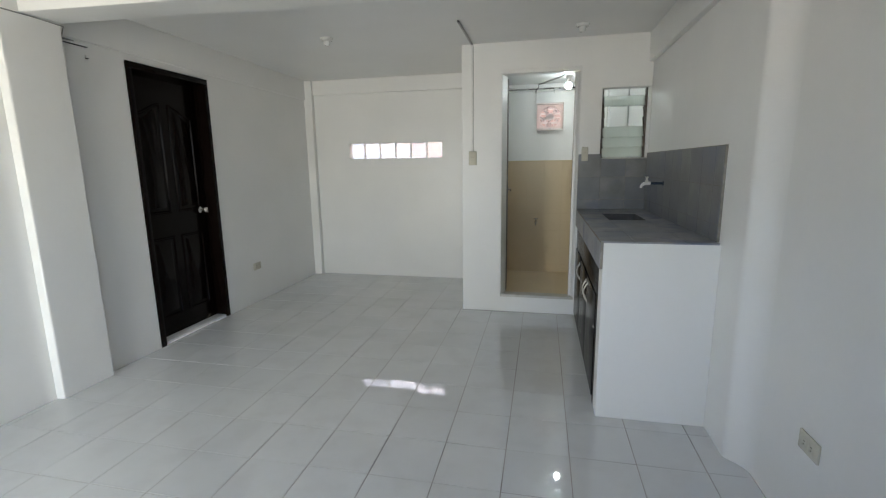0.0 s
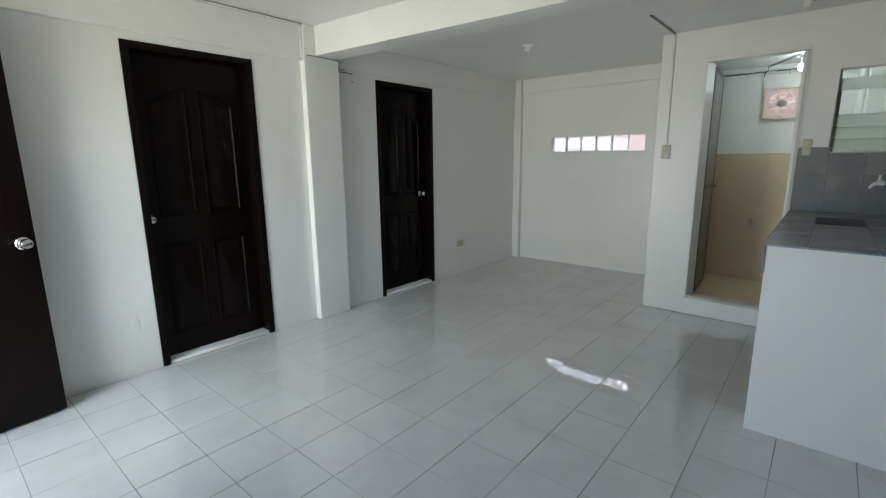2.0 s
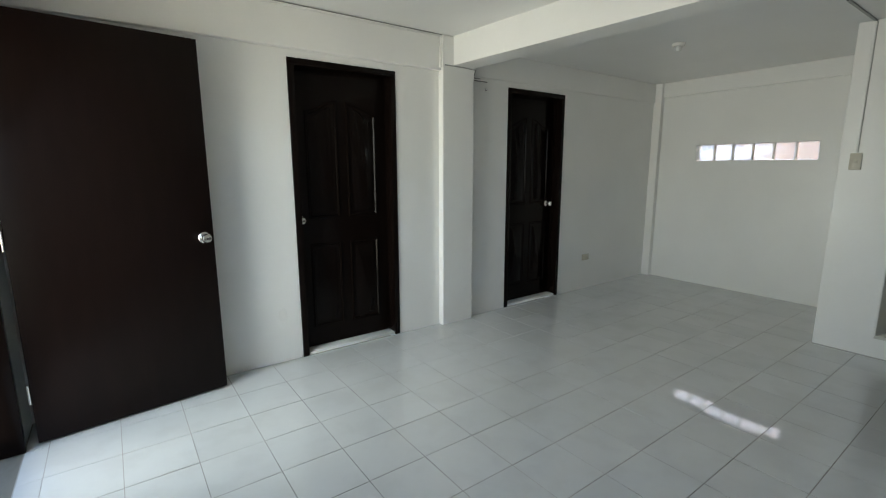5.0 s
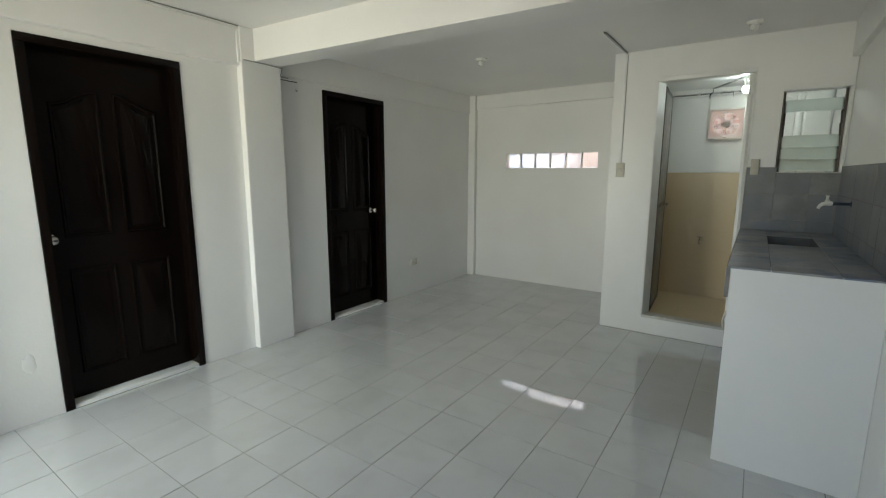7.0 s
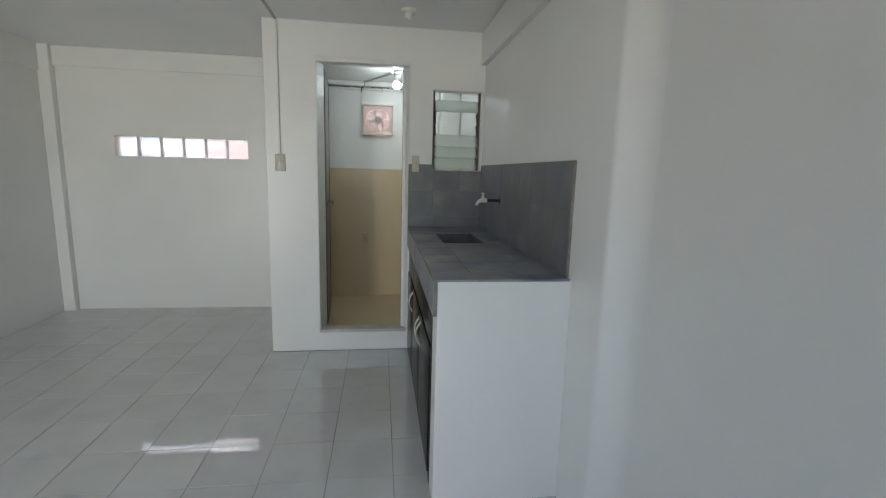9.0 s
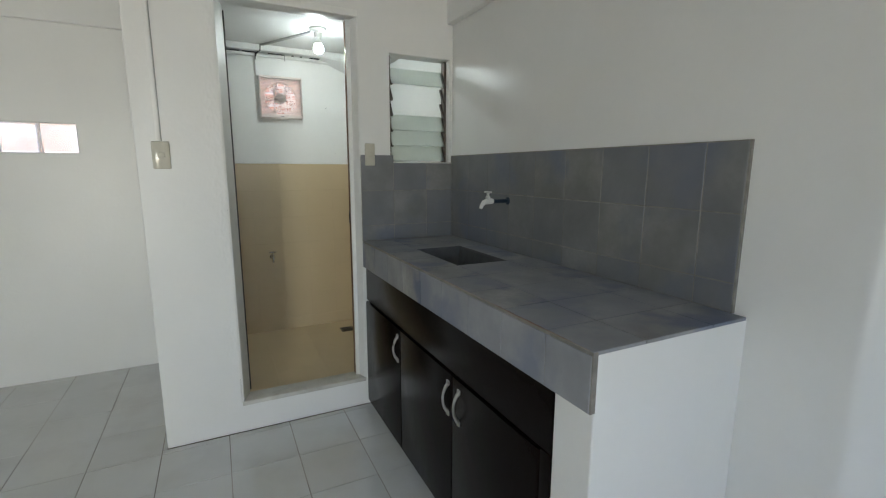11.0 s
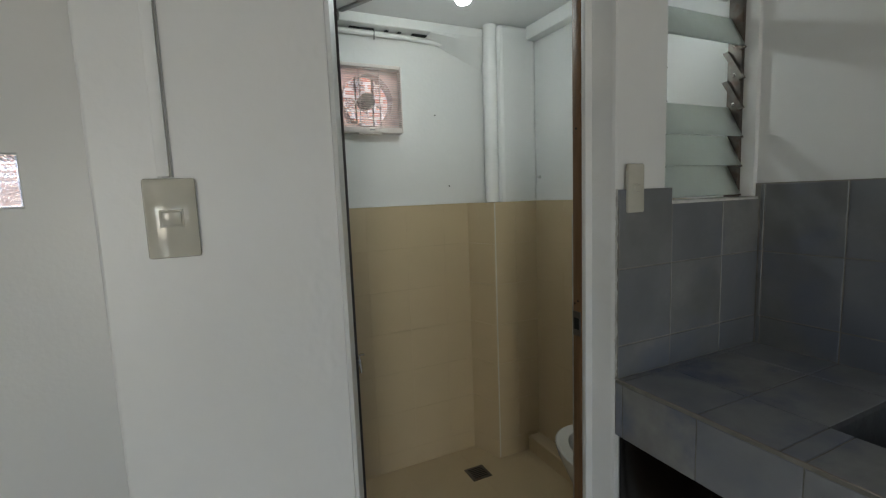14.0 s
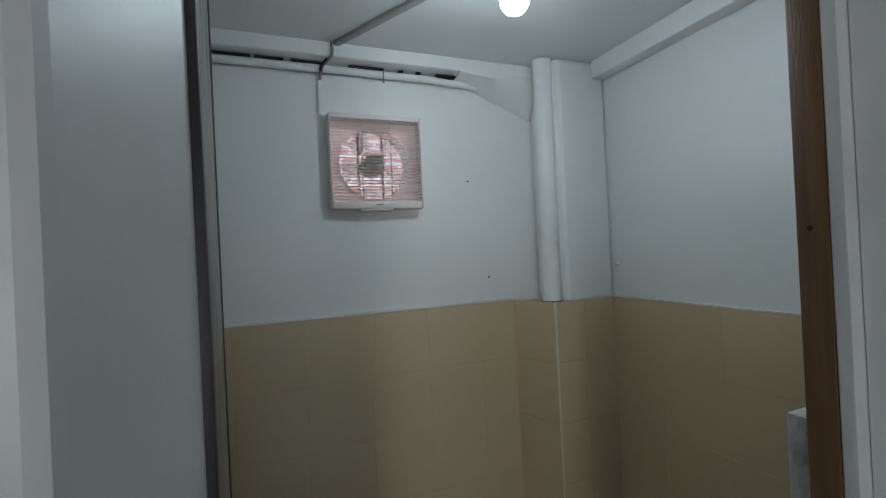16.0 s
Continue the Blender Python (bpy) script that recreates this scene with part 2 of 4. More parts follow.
def box(bm, x0, x1, y0, y1, z0, z1, bevel=0.0, segments=2):
    """A box between two corners, with rounded edges."""
    made = bmesh.ops.create_cube(bm, size=1)["verts"]
    for v in made:
        v.co = Vector((x0 + (v.co.x + 0.5) * (x1 - x0), y0 + (v.co.y + 0.5) * (y1 - y0), z0 + (v.co.z + 0.5) * (z1 - z0)))
    if bevel:
        edges = list({e for v in made for e in v.link_edges})
        bmesh.ops.bevel(bm, geom=edges, offset=bevel, segments=segments, affect="EDGES", profile=0.5)
    return bm


def boxed(*sizes, bevel=0.0):
    return box(bmesh.new(), *sizes, bevel=bevel)


def tube(bm, points, radius, sides=12, cap=True):
    """A round bar along a line of points; radius may change from point to point."""
    points = [Vector(p) for p in points]
    radii = radius if isinstance(radius, (list, tuple)) else [radius] * len(points)
    rings, side = [], None
    for n, p in enumerate(points):
        way = (points[min(n + 1, len(points) - 1)] - points[max(n - 1, 0)]).normalized()
        if side is None:
            side = way.cross(Vector((0, 0, 1)) if abs(way.z) < 0.9 else Vector((1, 0, 0))).normalized()
        side = (side - way * side.dot(way)).normalized()
        other = way.cross(side)
        rings.append([bm.verts.new(p + radii[n] * (math.cos(a) * side + math.sin(a) * other)) for a in (2 * math.pi * k / sides for k in range(sides))])
    for a, b in zip(rings, rings[1:]):
        for k in range(sides):
            bm.faces.new((a[k], a[(k + 1) % sides], b[(k + 1) % sides], b[k]))
    if cap:
        bm.faces.new(rings[0][::-1])
        bm.faces.new(rings[-1])
    return bm


def tubed(points, radius, sides=12):
    return tube(bmesh.new(), points, radius, sides)


def lathe(profile, sides=24, axis="z"):
    """A turned shape from rows of (radius, height)."""
    bm = bmesh.new()
    rings = []
    for r, h in profile:
        ring = []
        for k in range(sides):
            a = 2 * math.pi * k / sides
            c, s = r * math.cos(a), r * math.sin(a)
            ring.append(bm.verts.new({"z": (c, s, h), "y": (c, h, s), "x": (h, c, s)}[axis]))
        rings.append(ring)
    for a, b in zip(rings, rings[1:]):
        for k in range(sides):
            bm.faces.new((a[k], a[(k + 1) % sides], b[(k + 1) % sides], b[k]))
    bm.faces.new(rings[0])
    bm.faces.new(rings[-1])
    return bm


def wall_mesh(axis, near, far, u0, u1, z0, z1, holes=()):
    """A wall from near to far along its axis ('x' or 'y'), with openings (u0, u1, z0, z1) cut through it."""
    bm = bmesh.new()
    us = sorted({u0, u1, *(v for h in holes for v in h[:2] if u0 < v < u1)})
    zs = sorted({z0, z1, *(v for h in holes for v in h[2:] if z0 < v < z1)})

    def at(n, u, z):
        return (n, u, z) if axis == "x" else (u, n, z)

    def solid(i, k):
        if not (0 <= i < len(us) - 1 and 0 <= k < len(zs) - 1):
            return False
        u, z = (us[i] + us[i + 1]) / 2, (zs[k] + zs[k + 1]) / 2
        return not any(h[0] < u < h[1] and h[2] < z < h[3] for h in holes)

    verts = {}

    def vert(*p):
        key = tuple(round(c, 5) for c in p)
        if key not in verts:
            verts[key] = bm.verts.new(p)
        return verts[key]

    for i in range(len(us) - 1):
        for k in range(len(zs) - 1):
            if not solid(i, k):
                continue
            a, b, c, d = us[i], us[i + 1], zs[k], zs[k + 1]
            for n in (near, far):
                bm.faces.new([vert(*at(n, *p)) for p in ((a, c), (b, c), (b, d), (a, d))])
            for di, dk, (p, q) in ((-1, 0, ((a, c), (a, d))), (1, 0, ((b, c), (b, d))), (0, -1, ((a, c), (b, c))), (0, 1, ((a, d), (b, d)))):
                if not solid(i + di, k + dk):
                    bm.faces.new([vert(*at(near, *p)), vert(*at(near, *q)), vert(*at(far, *q)), vert(*at(far, *p))])
    return bm


def soften(ob, width=0.006, segments=2):
    """Slightly rounded plaster edges."""
    mod = ob.modifiers.new("bevel", "BEVEL")
    mod.width, mod.segments, mod.limit_method, mod.angle_limit = width, segments, "ANGLE", radians(40)
    return ob


# ---- structure ----
D1 = (0.912, 1.747)      # bedroom doors along the left wall: y of their frames
D2 = (2.965, 3.769)
DOOR_TOP = 2.13
soften(structure("wall_left", wall_mesh("x", LEFT, LEFT - 0.16, FRONT - 0.15, BACK + 0.15, -0.12, 2.6,
       [(D1[0], D1[1], -1, DOOR_TOP), (D2[0], D2[1], -1, DOOR_TOP)]), WHITE, "white painted plaster wall with two dark doors", "wall"), 0.004)
FAN_X, FAN_Z = 0.513, 1.887
GLASS = (-1.900, -0.722, 1.466, 1.650)
soften(structure("wall_back", wall_mesh("y", BACK, BACK + 0.12, LEFT, 1.55, -0.12, 2.6,
       [GLASS, (FAN_X - 0.138, FAN_X + 0.138, FAN_Z - 0.135, FAN_Z + 0.138)]), WHITE, "white painted plaster wall with a strip of glass blocks", "wall"), 0.004)
BD = (0.079, 0.750, SILL, 2.170)     # bathroom doorway: x, x, sill, head
LV = (0.923, 1.300, 1.410, 1.990)    # louvre opening
soften(structure("wall_bathroom", wall_mesh("y", BATH, BATH_IN, BATH_LEFT, RIGHT, 0, 2.6, [BD, LV]), WHITE,
       "white painted wall with a bathroom doorway and a louvre window", "wall"), 0.005)
soften(structure("wall_bathroom_side", wall_mesh("x", BATH_LEFT, BATH_LEFT_IN, BATH_IN, BACK, 0, 2.6), WHITE, "white painted partition beside the bathroom", "wall"), 0.004)


def right_wall():
    """The kitchen wall, which swells softly out of the side wall."""
    turn = [(NEAR_RIGHT - (NEAR_RIGHT - RIGHT) * f ** 2, 2.19 + 0.125 * f) for f in (0, 0.2, 0.4, 0.55, 0.7, 0.82, 0.92)]
    outline = [(RIGHT, BACK), (1.55, BACK), (1.55, 2.19), *turn, (RIGHT + 0.006, 2.313), (RIGHT + 0.0015, 2.322), (RIGHT, 2.335)]
    bm = bmesh.new()
    low, high = [[bm.verts.new((x, y, z)) for x, y in outline] for z in (-0.12, 2.6)]
    for n in range(len(low)):
        k = (n + 1) % len(low)
        bm.faces.new((low[n], low[k], high[k], high[n]))
    bm.faces.new(low)
    bm.faces.new(high)
    return bm


structure("wall_right", right_wall(), WHITE, "white painted wall behind the kitchen counter", "wall", smooth=True)
structure("wall_right_near", wall_mesh("x", NEAR_RIGHT, 1.55, FRONT - 0.15, 2.19, 0, 2.6), WHITE, "white painted side wall with a low socket", "wall")
ENTRY = (-2.13, -1.24, -1, 2.13)
# Unseen opening, added only to let in fill light.
FILL_WINDOW = (-0.65, 0.95, 1.0, 2.1)
structure("wall_front", wall_mesh("y", FRONT - 0.15, FRONT, LEFT, NEAR_RIGHT, 0, 2.6, [ENTRY, FILL_WINDOW]), WHITE, "white painted front wall with the entrance", "wall")

# ceilings at three heights
structure("ceiling_near", boxed(LEFT, NEAR_RIGHT, FRONT, 2.40, CEIL_NEAR, 2.6), CEILING, "white painted ceiling over the living space", "ceiling")
structure("ceiling_far", boxed(LEFT, RIGHT, 2.40, BATH, CEIL_FAR, 2.6), CEILING, "white glossy painted ceiling with bare lamp holders", "ceiling")
structure("ceiling_alcove", boxed(LEFT, BATH_LEFT, BATH, BACK, CEIL_FAR, 2.6), CEILING, "white painted ceiling over the alcove", "ceiling")
structure("ceiling_bathroom", boxed(BATH_LEFT_IN, RIGHT, BATH_IN, BACK, CEIL_BATH, 2.6), CEILING, "white painted bathroom ceiling", "ceiling")
# Unseen slab; its deep eaves are added to keep sun off the openings.
structure("roof_slab", boxed(LEFT - 0.9, 1.9, FRONT - 1.3, BACK + 1.35, 2.6, 2.75), GROUND, "unseen concrete roof slab, eaves added to block sun", "roof")

# beams and columns
def skew_beam():
    """The cross beam, which runs slightly askew."""
    bm = bmesh.new()
    ends = []
    for x in (LEFT, RIGHT):
        y = 2.268 + 0.065 * (x - LEFT)
        ends.append([bm.verts.new(p) for p in ((x, y, 2.228), (x, y + 0.225, 2.228), (x, y + 0.225, 2.5), (x, y, 2.5))])
    a, b = ends
    bm.faces.new(a)
    bm.faces.new(b)
    for k in range(4):
        bm.faces.new((a[k], a[(k + 1) % 4], b[(k + 1) % 4], b[k]))
    return bm


soften(structure("beam_cross", skew_beam(), WHITE, "white plastered concrete ceiling beam", "beam"), 0.006)
soften(structure("beam_left_near", boxed(LEFT, -2.385, FRONT, 2.17, 2.18, CEIL_NEAR), WHITE, "shallow white beam along the wall top", "beam"), 0.005)
soften(structure("beam_left_far", boxed(LEFT, -2.412, 2.507, 5.46, 2.178, CEIL_FAR), WHITE, "shallow white beam above the far door", "beam"), 0.005)
soften(structure("beam_back", boxed(-2.33, BATH_LEFT, 5.500, BACK, 2.235, CEIL_FAR), WHITE, "shallow white beam along the back wall", "beam"), 0.005)
soften(structure("beam_right", boxed(1.270, RIGHT, 2.55, BATH, 2.178, CEIL_FAR), WHITE, "white beam along the kitchen wall top", "beam"), 0.005)
soften(structure("column_left", boxed(LEFT, -2.365, 2.160, 2.496, 0, 2.455), WHITE, "white plastered wall column", "column"), 0.008)
soften(structure("column_corner", boxed(LEFT, -2.33, 5.46, BACK, 0, 2.405), WHITE, "white plastered corner column", "column"), 0.006)

# ---- outside ----
ground = structure("ground", boxed(-150, 150, -150, 150, -0.40, -0.12), GROUND, "bare earth and grass round the house", "ground")

# ---- doors ----
def rounded_panel(u0, u1, z0, z1, arch, depth, steps=10):
    """A raised moulded panel in the plane x = 0, with an arched head where arch > 0; it swells towards +x."""
    bm = bmesh.new()

    def outline(inset, x):
        a, b, c, d = u0 + inset, u1 - inset, z0 + inset, z1 - inset
        pts = [(a, c), (b, c)]
        for k in range(steps + 1):
            f = k / steps
            pts.append((b + (a - b) * f, d + arch(f) if arch else d))
        return [bm.verts.new((x, u, z)) for u, z in pts]

    rings = [outline(0, 0.0), outline(0.006, depth), outline(0.014, depth), outline(0.024, -0.004), outline(0.036, -0.004), outline(0.055, depth * 0.8)]
    for a, b in zip(rings, rings[1:]):
        for k in range(len(a)):
            bm.faces.new((a[k], a[(k + 1) % len(a)], b[(k + 1) % len(a)], b[k]))
    bm.faces.new(rings[-1])
    return bm


def door_knob(parent, m, mirror=1):
    """A round chrome knob on its rose; it points along +x."""
    knob = part("door_knob", lathe([(0.001, 0.0), (0.033, 0.0), (0.033, 0.006), (0.026, 0.012), (0.013, 0.016), (0.012, 0.032),
                                    (0.022, 0.038), (0.028, 0.048), (0.028, 0.058), (0.022, 0.067), (0.012, 0.070), (0.001, 0.071)], 28, "x"), CHROME, parent, "round chrome door knob")
    knob.matrix_local = m
    part("keyhole", lathe([(0.001, 0.0715), (0.005, 0.0715), (0.005, 0.074), (0.001, 0.074)], 12, "x"), DARK, knob)
    return knob


def bedroom_door(name, y0, y1, knob_y, label):
    """A dark moulded door in its frame, set back in the left wall."""
    door = holder(name, pose(LEFT, y0, 0), label, "door")
    w = y1 - y0
    f = 0.045
    part("jamb", boxed(-0.150, 0.008, 0, f, 0.0, DOOR_TOP - f, bevel=0.003), DOOR, door)
    part("jamb", boxed(-0.150, 0.008, w - f, w, 0.0, DOOR_TOP - f, bevel=0.003), DOOR, door)
    part("head", boxed(-0.150, 0.008, 0, w, DOOR_TOP - f, DOOR_TOP, bevel=0.003), DOOR, door)
    part("threshold", boxed(-0.150, -0.004, f, w - f, 0.0, 0.022, bevel=0.003), TRIM, door, "white painted concrete threshold")
    leaf = part("leaf", boxed(-0.135, -0.100, f - 0.004, w - f + 0.004, 0.018, DOOR_TOP - f + 0.004), DOOR, door)
    lw = w - 2 * f
    c = f + lw / 2
    rise = lambda f_: 0.085 * max(0.0, math.sin(math.pi * f_ / 2)) ** 2
    fall = lambda f_: 0.085 * max(0.0, math.cos(math.pi * f_ / 2)) ** 2
    for u0, u1, z0, z1, arch in ((c - 0.285, c - 0.035, 1.02, 1.80, fall), (c + 0.035, c + 0.285, 1.02, 1.80, rise),
                                 (c - 0.285, c - 0.035, 0.17, 0.83, None), (c + 0.035, c + 0.285, 0.17, 0.83, None)):
        panel = part("panel", rounded_panel(u0, u1, z0, z1, arch, 0.009), DOOR, leaf, smooth=True)
        panel.location.x = -0.0995
    door_knob(leaf, pose(-0.1, knob_y - y0, 1.015))
    return door


bedroom_door("door_1", *D1, 0.975, "closed dark brown moulded wooden door in its frame")
bedroom_door("door_2", *D2, 3.655, "closed dark brown panelled door with chrome knob")

entry = holder("entrance_door", pose(-2.135, -0.565, 0, 0, 0, 97.2), "open flat dark brown entrance door against the wall", "door")
part("leaf", boxed(0, 0.92, 0.0, 0.04, 0.012, 2.114, bevel=0.002), LEAF, entry)
k = door_knob(entry, pose(0.865, 0.0, 0.985, 0, 0, -90))
for z in (0.28, 1.06, 1.85):
    part("hinge", tubed([(-0.006, -0.004, z - 0.05), (-0.006, -0.004, z + 0.05)], 0.007, 10), CHROME, entry, "steel butt hinge")
frame_thing = holder("entrance_frame", pose(0, 0, 0), "dark brown wooden entrance door frame", "door frame")
part("jamb", boxed(-2.13, -2.09, FRONT - 0.14, FRONT + 0.01, 0, 2.085, bevel=0.003), DOOR, frame_thing)
part("jamb", boxed(-1.28, -1.24, FRONT - 0.14, FRONT + 0.01, 0, 2.085, bevel=0.003), DOOR, frame_thing)
part("head", boxed(-2.13, -1.24, FRONT - 0.14, FRONT + 0.01, 2.085, 2.13, bevel=0.003), DOOR, frame_thing)

# ---- kitchen counter ----
FRONT_X, END_Y = 0.746, 2.568
SINK_X, SINK_Y = (0.915, 1.160), (3.505, 3.938)


def slab_with_hole(x0, x1, y0, y1, z0, z1, hx, hy):
    bm = bmesh.new()
    for a, b, c, d in ((x0, hx[0], y0, y1), (hx[1], x1, y0, y1), (hx[0], hx[1], y0, hy[0]), (hx[0], hx[1], hy[1], y1)):
        box(bm, a, b, c, d, z0, z1)
    return bm


structure("counter_end_wall", boxed(0.762, RIGHT, END_Y, 2.700, 0, 0.974, bevel=0.004), WHITE, "white painted end wall carrying the kitchen counter", "wall")
counter = holder("kitchen_counter", pose(0, 0, 0), "grey tiled kitchen worktop with a sunken sink", "worktop")
part("slab", slab_with_hole(0.7477, RIGHT, 2.700, BATH, 0.835, 0.9787, SINK_X, SINK_Y), TILE_JOINT, counter, smooth=False)
part("edge_bed", boxed(0.7477, 0.762, 2.565, 2.700, 0.833, 0.9787), TILE_JOINT, counter, smooth=False)


def basin():
    bm = bmesh.new()
    x0, x1, y0, y1 = *SINK_X, *SINK_Y
    rings = []
    for inset, z in ((-0.004, 0.9792), (0.0, 0.9795), (0.003, 0.972), (0.012, 0.86), (0.03, 0.835), (0.07, 0.830)):
        rings.append([bm.verts.new(p) for p in ((x0 + inset, y0 + inset, z), (x1 - inset, y0 + inset, z), (x1 - inset, y1 - inset, z), (x0 + inset, y1 - inset, z))])
    for a, b in zip(rings, rings[1:]):
        for i in range(4):
            bm.faces.new((a[i], a[(i + 1) % 4], b[(i + 1) % 4], b[i]))
    bm.faces.new(rings[-1])
    return bm


sink = part("sink", basin(), SINK, counter, "rectangular dark cement sink", smooth=False)
drain = part("drain", lathe([(0.001, 0.0), (0.035, 0.0), (0.035, 0.004), (0.025, 0.005), (0.001, 0.003)], 20), STEEL, sink)
drain.location = (1.04, 3.72, 0.8305)

cabinet = holder("kitchen_cabinet", pose(0, 0, 0), "espresso brown wooden cabinet under the kitchen counter", "cabinet")
part("carcass", boxed(0.782, 0.80, 2.702, 4.314, 0.0, 0.833), DARK, cabinet, "dark unlit inside", smooth=False)
part("top_rail", boxed(0.762, 0.779, 2.703, 4.312, 0.643, 0.832, bevel=0.002), CABINET, cabinet)
part("stile", boxed(0.760, 0.780, 2.703, 2.745, 0.0, 0.642, bevel=0.002), CABINET, cabinet)
part("kick", boxed(0.772, 0.781, 2.746, 4.312, 0.0, 0.05), DARK, cabinet)


def bow_handle():
    """An arched pull with flared feet, bowed towards -x and standing upright."""
    pts, radii = [], []
    for i in range(15):
        f = i / 14
        pts.append((-0.024 * math.sin(math.pi * f) ** 0.7, 0, -0.058 + 0.116 * f))
        radii.append(0.0075 - 0.003 * math.sin(math.pi * f))
    bm = tubed(pts, radii, 10)
    for z in (-0.060, 0.060):
        box(bm, -0.006, 0.001, -0.010, 0.010, z - 0.010, z + 0.010, bevel=0.003)
    return bm


for y0, y1, hy in ((3.774, 4.310, 3.802), (3.249, 3.766, 3.274), (2.750, 3.241, 3.190)):
    leaf = part("cabinet_door", boxed(0.756, 0.774, y0, y1, 0.03, 0.633, bevel=0.002), CABINET, cabinet)
    pull = part("handle", bow_handle(), NICKEL, leaf, "bow-shaped chrome handle")
    pull.location = (0.756, hy, 0.535)

# ---- floor ----
structure("floor", boxed(LEFT, RIGHT, FRONT - 0.15, BACK, -0.12, -0.006), GROUND, "concrete floor bed under the tiles", "floor")

# ---- bathroom shell ----
structure("bathroom_floor", boxed(BATH_LEFT_IN, RIGHT, BATH_IN, BACK, 0.0, 0.116), BEIGE_JOINT, "beige tiled bathroom floor with a drain", "floor")
soften(structure("bathroom_beam_back", boxed(BATH_LEFT_IN, RIGHT, 5.452, BACK, 2.189, CEIL_BATH), WHITE, "white plastered beam over the bathroom back wall", "beam"), 0.004)
soften(structure("bathroom_beam_right", boxed(1.254, RIGHT, BATH_IN, 5.36, 2.170, CEIL_BATH), WHITE, "white plastered beam along the bathroom side wall", "beam"), 0.004)
soften(structure("bathroom_column", boxed(1.104, RIGHT, 5.358, BACK, 1.400, CEIL_BATH), WHITE, "white plastered column in the bathroom corner", "column"), 0.018)


def casing():
    """The boxed pipe foot, whose side runs askew to the wall."""
    bm = bmesh.new()
    low, high = [[bm.verts.new((x, y, z)) for x, y in ((1.004, BACK), (1.059, 5.357), (RIGHT, 5.357), (RIGHT, BACK))] for z in (0.116, 1.406)]
    for n in range(4):
        bm.faces.new((low[n], low[(n + 1) % 4], high[(n + 1) % 4], high[n]))
    bm.faces.new(low)
    bm.faces.new(high)
    return bm


structure("pipe_casing", casing(), BEIGE_JOINT, "beige tiled casing round the pipe foot", "casing")


def plaster_haunch():
    """A lump of plaster that slopes from the beam down to the pipe."""
    bm = bmesh.new()
    rows = []
    for n in range(9):
        f = n / 8
        x = 0.80 + 0.30 * f
        drop = 2.180 - 0.120 * f
        rows.append([bm.verts.new(p) for p in ((x, 5.4535, 2.191), (x, 5.4535 + 0.01 * f, 2.186 - 0.02 * f), (x, 5.49, drop * 0.5 + 1.089), (x, 5.529, drop), (x, 5.529, 2.191))])
    for a, b in zip(rows, rows[1:]):
        for k_ in range(5):
            bm.faces.new((a[k_], a[(k_ + 1) % 5], b[(k_ + 1) % 5], b[k_]))
    bm.faces.new(rows[0])
    bm.faces.new(rows[-1])
    return bm


structure("plaster_haunch", plaster_haunch(), WHITE, "rough white plaster sloping to the pipe", "plaster", smooth=True)

pipe = holder("soil_pipe", pose(1.073, 5.400, 1.400), "white painted upright drain pipe", "pipe")
part("pipe", tubed([(0, 0, 0), (0.002, 0, 0.4), (0.005, 0, 0.83)], 0.0320, 24), TRIM, pipe)
part("grime", lathe([(0.0320, 0.0085), (0.041, 0.0075), (0.038, 0.0115), (0.0324, 0.014)], 24), DARK, pipe, "dark grime round the pipe foot")
supply = holder("water_pipe", pose(0, 0, 0), "white painted water pipe clipped under the beam", "pipe")
part("pipe", tubed([(BATH_LEFT_IN, 5.510, 2.171), (0.35, 5.510, 2.172), (0.70, 5.510, 2.171), (0.90, 5.516, 2.162)], 0.0120, 14), TRIM, supply)
part("clip", tubed([(0.55, 5.526, 2.186), (0.55, 5.503, 2.187), (0.55, 5.496, 2.172), (0.55, 5.502, 2.158), (0.552, 5.508, 2.146)], 0.0026, 8), WIRE, supply)
# Solid black strips paint the shade in the gap over the pipe.
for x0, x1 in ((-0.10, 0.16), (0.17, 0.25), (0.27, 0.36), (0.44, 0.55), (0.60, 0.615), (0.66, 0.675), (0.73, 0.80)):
    part("gap", boxed(x0, x1, 5.494, 5.5285, 2.1825, 2.1868), DARK, supply, "black strip for the unlit gap between pipe and beam", smooth=False)

# ---- bathroom doorway ----
X0, X1, Z0, Z1 = BD
doorway = holder("bathroom_doorframe", pose(0, 0, 0), "white painted wooden bathroom door frame, bare inside", "door frame")
splay = bmesh.new()
_foot, _top = [[splay.verts.new((x, y, z)) for x, y in ((X0, BATH - 0.004), (X0 + 0.008, BATH - 0.002), (X0 + 0.011, BATH + 0.005), (X0 + 0.041, BATH + 0.104), (X0 + 0.045, BATH + 0.116), (X0, BATH + 0.116))] for z in (Z0 + 0.0045, Z1 - 0.0265)]
for n in range(6):
    splay.faces.new((_foot[n], _foot[(n + 1) % 6], _top[(n + 1) % 6], _top[n]))
splay.faces.new(_foot)
splay.faces.new(_top)
part("jamb", splay, TRIM, doorway, smooth=False)
reveal = bmesh.new()
_foot, _top = [[reveal.verts.new((x, y, z)) for x, y in ((X1 - 0.0005, BATH - 0.004), (X1 - 0.006, BATH - 0.003), (X1 - 0.010, BATH + 0.004), (X1 - 0.026, BATH + 0.052), (X1 - 0.0005, BATH + 0.052))] for z in (Z0 + 0.0045, Z1 - 0.0265)]
for n in range(5):
    reveal.faces.new((_foot[n], _foot[(n + 1) % 5], _top[(n + 1) % 5], _top[n]))
reveal.faces.new(_foot)
reveal.faces.new(_top)
part("reveal", reveal, TRIM, doorway, "white plastered reveal", smooth=False)
